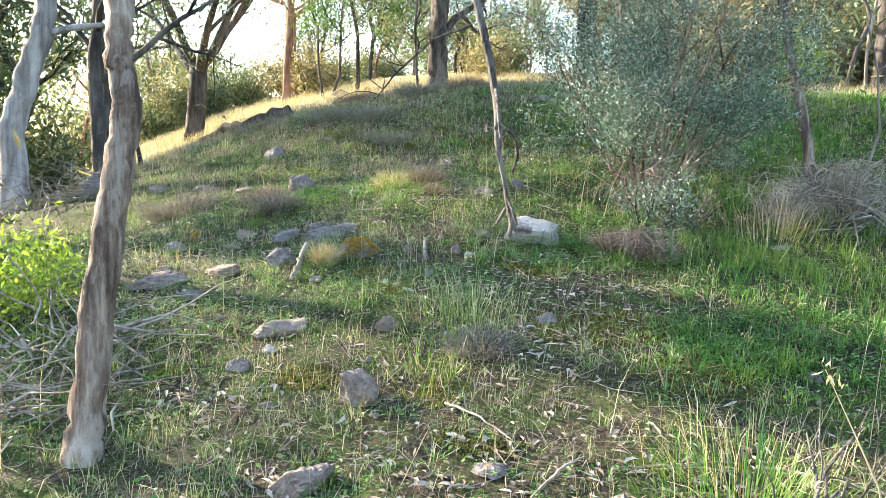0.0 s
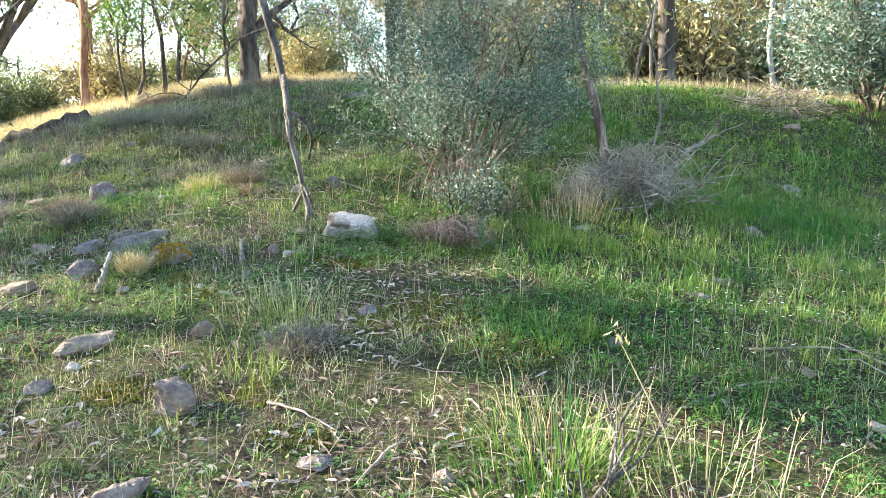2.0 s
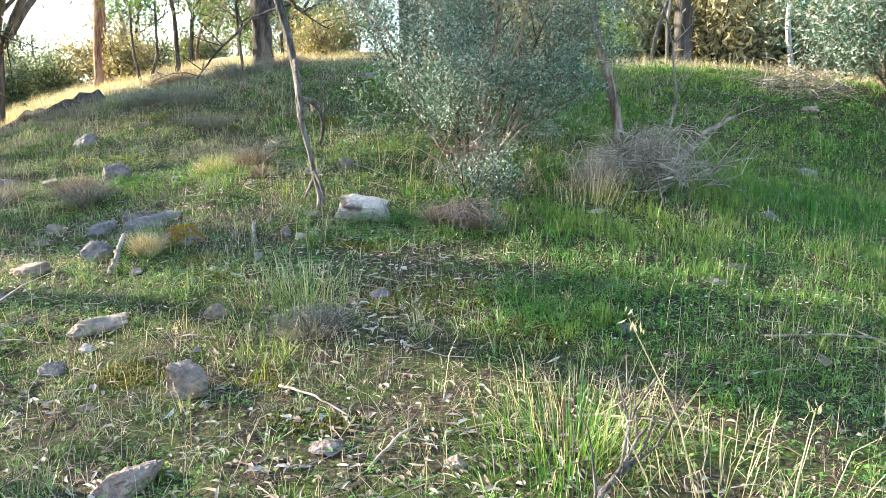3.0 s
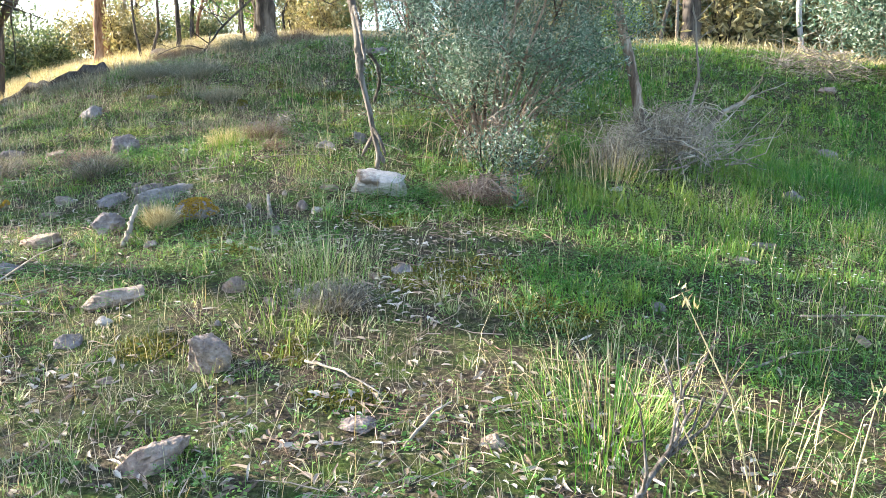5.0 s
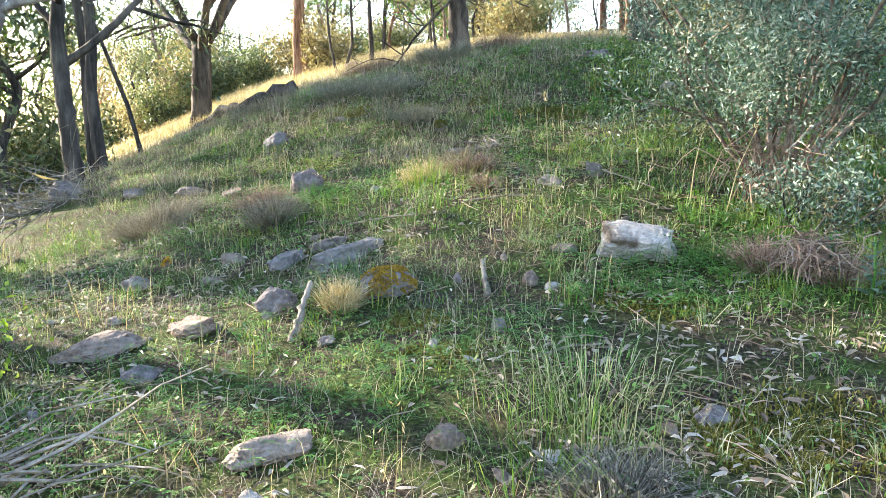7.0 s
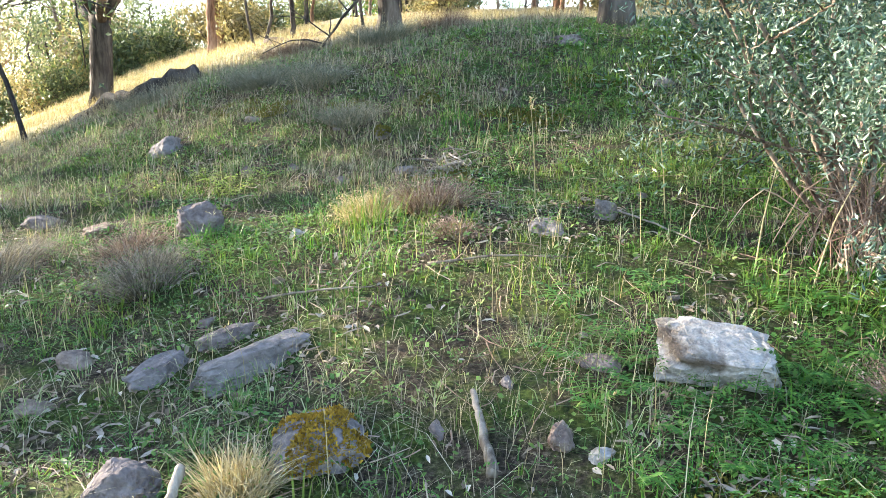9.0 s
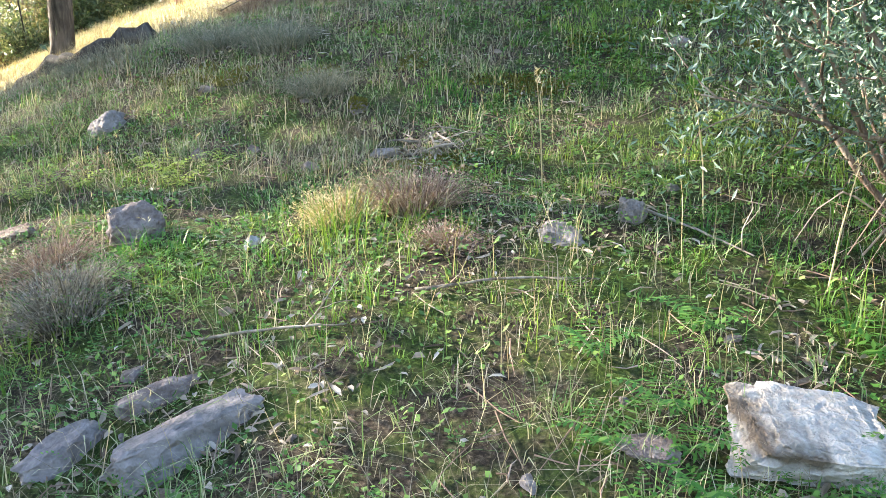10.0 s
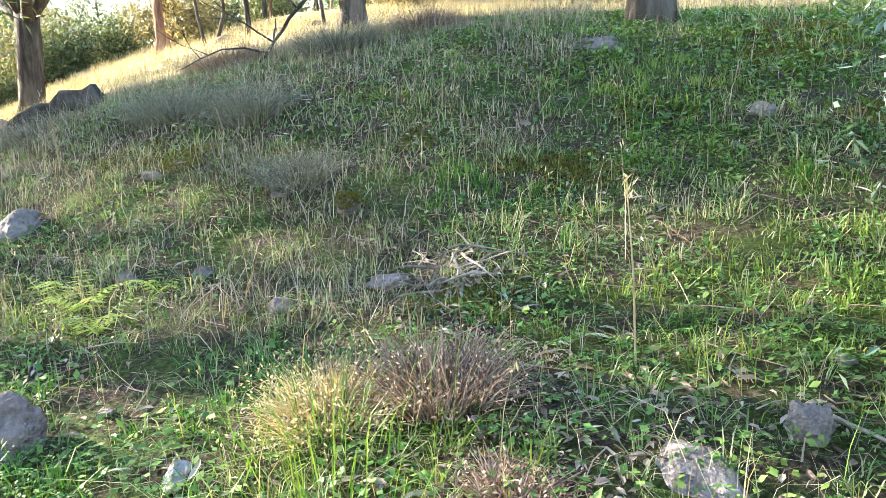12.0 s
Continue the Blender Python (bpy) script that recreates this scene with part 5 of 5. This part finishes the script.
for k, (x, y, w) in enumerate([(-0.7, 4.4, 0.6), (-0.95, 3.15, 0.3), (-1.9, 3.5, 0.28), (-1.3, 11.0, 0.9), (-2.6, 8.7, 0.4), (-4.9, 9.0, 0.4), (-1.25, 5.2, 0.4), (-2.1, 9.4, 0.4), (-3.9, 8.9, 0.3), (-0.2, 4.0, 0.4), (-2.0, 4.6, 0.3)]):
    moss_patch(x, y, w, 500 + k, M_MOSSGREEN, "yellowish brown moss mat on bare soil")


def thistle(x, y, h, seed):
    """A young upright thistle with grey-green toothed leaves."""
    rng = np.random.default_rng(seed)
    root = base_of("thistle", (x, y, z_at(x, y)), "upright grey-green thistle plant in grass", "thistle")
    bag = Bag()
    tube(bag, [(0, 0, -0.02), (0.01, 0, h * 0.5), (0.0, 0.01, h)], [0.006, 0.005, 0.003], 6)
    part("stem", bag.mesh("stem", M_HERB, True), root)
    for k in range(22):
        a, f = k * 2.4, 0.12 + 0.85 * k / 22
        L = 0.11 * (1.15 - f) + 0.03
        d, s = np.array((math.cos(a), math.sin(a), 0.55 + 0.5 * rng.random())), np.array((-math.sin(a), math.cos(a), 0))
        d = d / np.linalg.norm(d)
        p = np.array((0, 0, h * f))
        rows = [p + d * L * g - np.array((0, 0, 0.5 * L * g * g)) for g in (0, 0.3, 0.6, 1.0)]
        V = [rows[0]] + [rows[j] + s * L * w * e for j, w in ((1, 0.16), (2, 0.12)) for e in (-1, 1)] + [rows[3]]
        part("leaf", make_mesh("leaf", V, [(1, 2, 4, 3)], [(0, 2, 1), (3, 4, 5)], M_OLIVE), root)


thistle(-0.42, 5.35, 0.28, 601)
thistle(-0.55, 5.6, 0.2, 602)


def flowers():
    """Tiny white flower heads on thin stems."""
    rng = np.random.default_rng(310)
    n = 46
    x, y = 0.95 + 0.35 * rng.normal(size=n), 4.35 + 0.3 * rng.normal(size=n)
    h = 0.14 + 0.12 * rng.random(n)
    bag, stem = Bag(), Bag()
    for px, py, hh in zip(x, y, h):
        z = z_at(px, py)
        tube(stem, [(px, py, z - 0.01), (px + 0.01, py, z + hh * 0.6), (px + 0.015, py + 0.005, z + hh)], [0.0015, 0.0012, 0.001], 3, cap=False)
        for k in range(6):
            a = k * 1.047
            c = np.array((px + 0.015, py + 0.005, z + hh))
            e = np.array((math.cos(a), math.sin(a), 0.25)) * 0.009
            s = np.array((-math.sin(a), math.cos(a), 0)) * 0.004
            bag.add([c, c + e * 0.6 + s, c + e, c + e * 0.6 - s], [(0, 1, 2, 3)])
    tagged(new("white_flowers", bag.mesh("white_flowers", M_PETAL)), "tiny white wildflowers above the grass", "wildflowers", kind="stuff")
    tagged(new("flower_stalks", stem.mesh("flower_stalks", M_GRASS)), "thin green stems of tiny wildflowers", "wildflowers", kind="stuff")


flowers()


def fern(x, y, h, seed, mat, label, fronds=8):
    """A small clump of feathery fronds."""
    rng = np.random.default_rng(seed)
    root = base_of("fern", (x, y, z_at(x, y)), label, "fern")
    for k in range(fronds):
        a = k * 6.283 / fronds + rng.random() * 0.5
        L, rise = h * (0.8 + 0.5 * rng.random()), 0.8 + 0.5 * rng.random()
        d, s = np.array((math.cos(a), math.sin(a), 0)), np.array((-math.sin(a), math.cos(a), 0))
        bag = Bag()
        g = np.linspace(0, 1, 10)
        mid = d * L * g[:, None] * 0.85 + np.array((0, 0, 1.0)) * (L * (rise * g - 0.75 * g * g))[:, None]
        for j in range(1, 10):
            w = L * 0.32 * (1.08 - g[j])
            for e in (-1, 1):
                tip = mid[j] + s * e * w + d * w * 0.5 - np.array((0, 0, 0.15 * w))
                c = (mid[j] + tip) / 2
                n = d * L * 0.035
                bag.add([mid[j], c + n, tip, c - n], [(0, 1, 2, 3)])
        for j in range(9):
            bag.add([mid[j] - s * 0.0008, mid[j] + s * 0.0008, mid[j + 1] + s * 0.0008, mid[j + 1] - s * 0.0008], [(0, 1, 2, 3)])
        part("frond", bag.mesh("frond", mat), root)


for k, (x, y, h) in enumerate([(-1.12, 5.8, 0.12), (-1.0, 5.95, 0.13), (-1.62, 5.62, 0.1), (-1.28, 5.52, 0.11), (-1.48, 5.45, 0.1), (-1.0, 5.6, 0.12), (-0.9, 6.15, 0.14), (-1.7, 5.9, 0.12), (-1.75, 5.5, 0.1), (-1.1, 6.3, 0.14), (-1.35, 5.3, 0.09), (-0.8, 5.9, 0.12), (-1.55, 5.2, 0.09), (-0.6, 6.4, 0.14), (-0.1, 4.6, 0.11), (0.1, 4.8, 0.12), (0.3, 4.5, 0.11), (-0.3, 4.9, 0.12), (0.0, 5.1, 0.12), (0.45, 4.9, 0.12), (-1.2, 5.68, 0.1), (-1.42, 5.62, 0.1), (-1.5, 5.75, 0.1), (-1.65, 5.75, 0.11), (-1.15, 5.4, 0.1), (-0.95, 5.75, 0.11), (-1.2, 5.2, 0.09), (-1.85, 5.75, 0.1), (-1.9, 6.1, 0.12), (-1.6, 6.3, 0.13), (-0.9, 6.4, 0.14)]):
    fern(x, y, h * 1.35, 620 + k, M_HERB, "green feathery fern clump in the grass")
for k, (x, y, h) in enumerate([(-4.2, 7.6, 0.2), (-4.05, 7.45, 0.16), (-4.38, 7.7, 0.18), (-4.95, 7.4, 0.16), (-4.7, 7.5, 0.18), (-3.95, 7.7, 0.14)]):
    fern(x, y, h, 650 + k, M_YELLOW, "sunlit yellow-green fern clump on the slope", 9)


# ---- loose stones ----
pebbles = []
for k in range(7):
    me = rock_mesh("stone", (0.055 + 0.006 * k, 0.045, 0.035), 700 + k, (M_ROCK, M_ROCKRED, M_WHITE)[(0, 1, 0, 1, 0, 1, 2)[k]], 12)
    pebbles.append(tagged(new("stone", me), "small loose grey or reddish stone in the turf", "stone", "loose stones on the slope"))
rng = np.random.default_rng(88)
for k in range(110):
    x, y = (rng.uniform(-5.2, -1.4), rng.uniform(2.6, 7.0)) if k < 75 else (rng.uniform(-4.6, 1.4), rng.uniform(2.4, 10.0))
    m = pose(x, y, z_at(x, y) + 0.006, rng.random() * 40, rng.random() * 40, rng.random() * 360) @ Matrix.Scale(0.5 + 1.1 * rng.random() ** 2, 4)
    if k < 7:
        pebbles[k].matrix_basis = m
    else:
        copy_thing(pebbles[int(rng.integers(0, 7))], m).matrix_basis = m
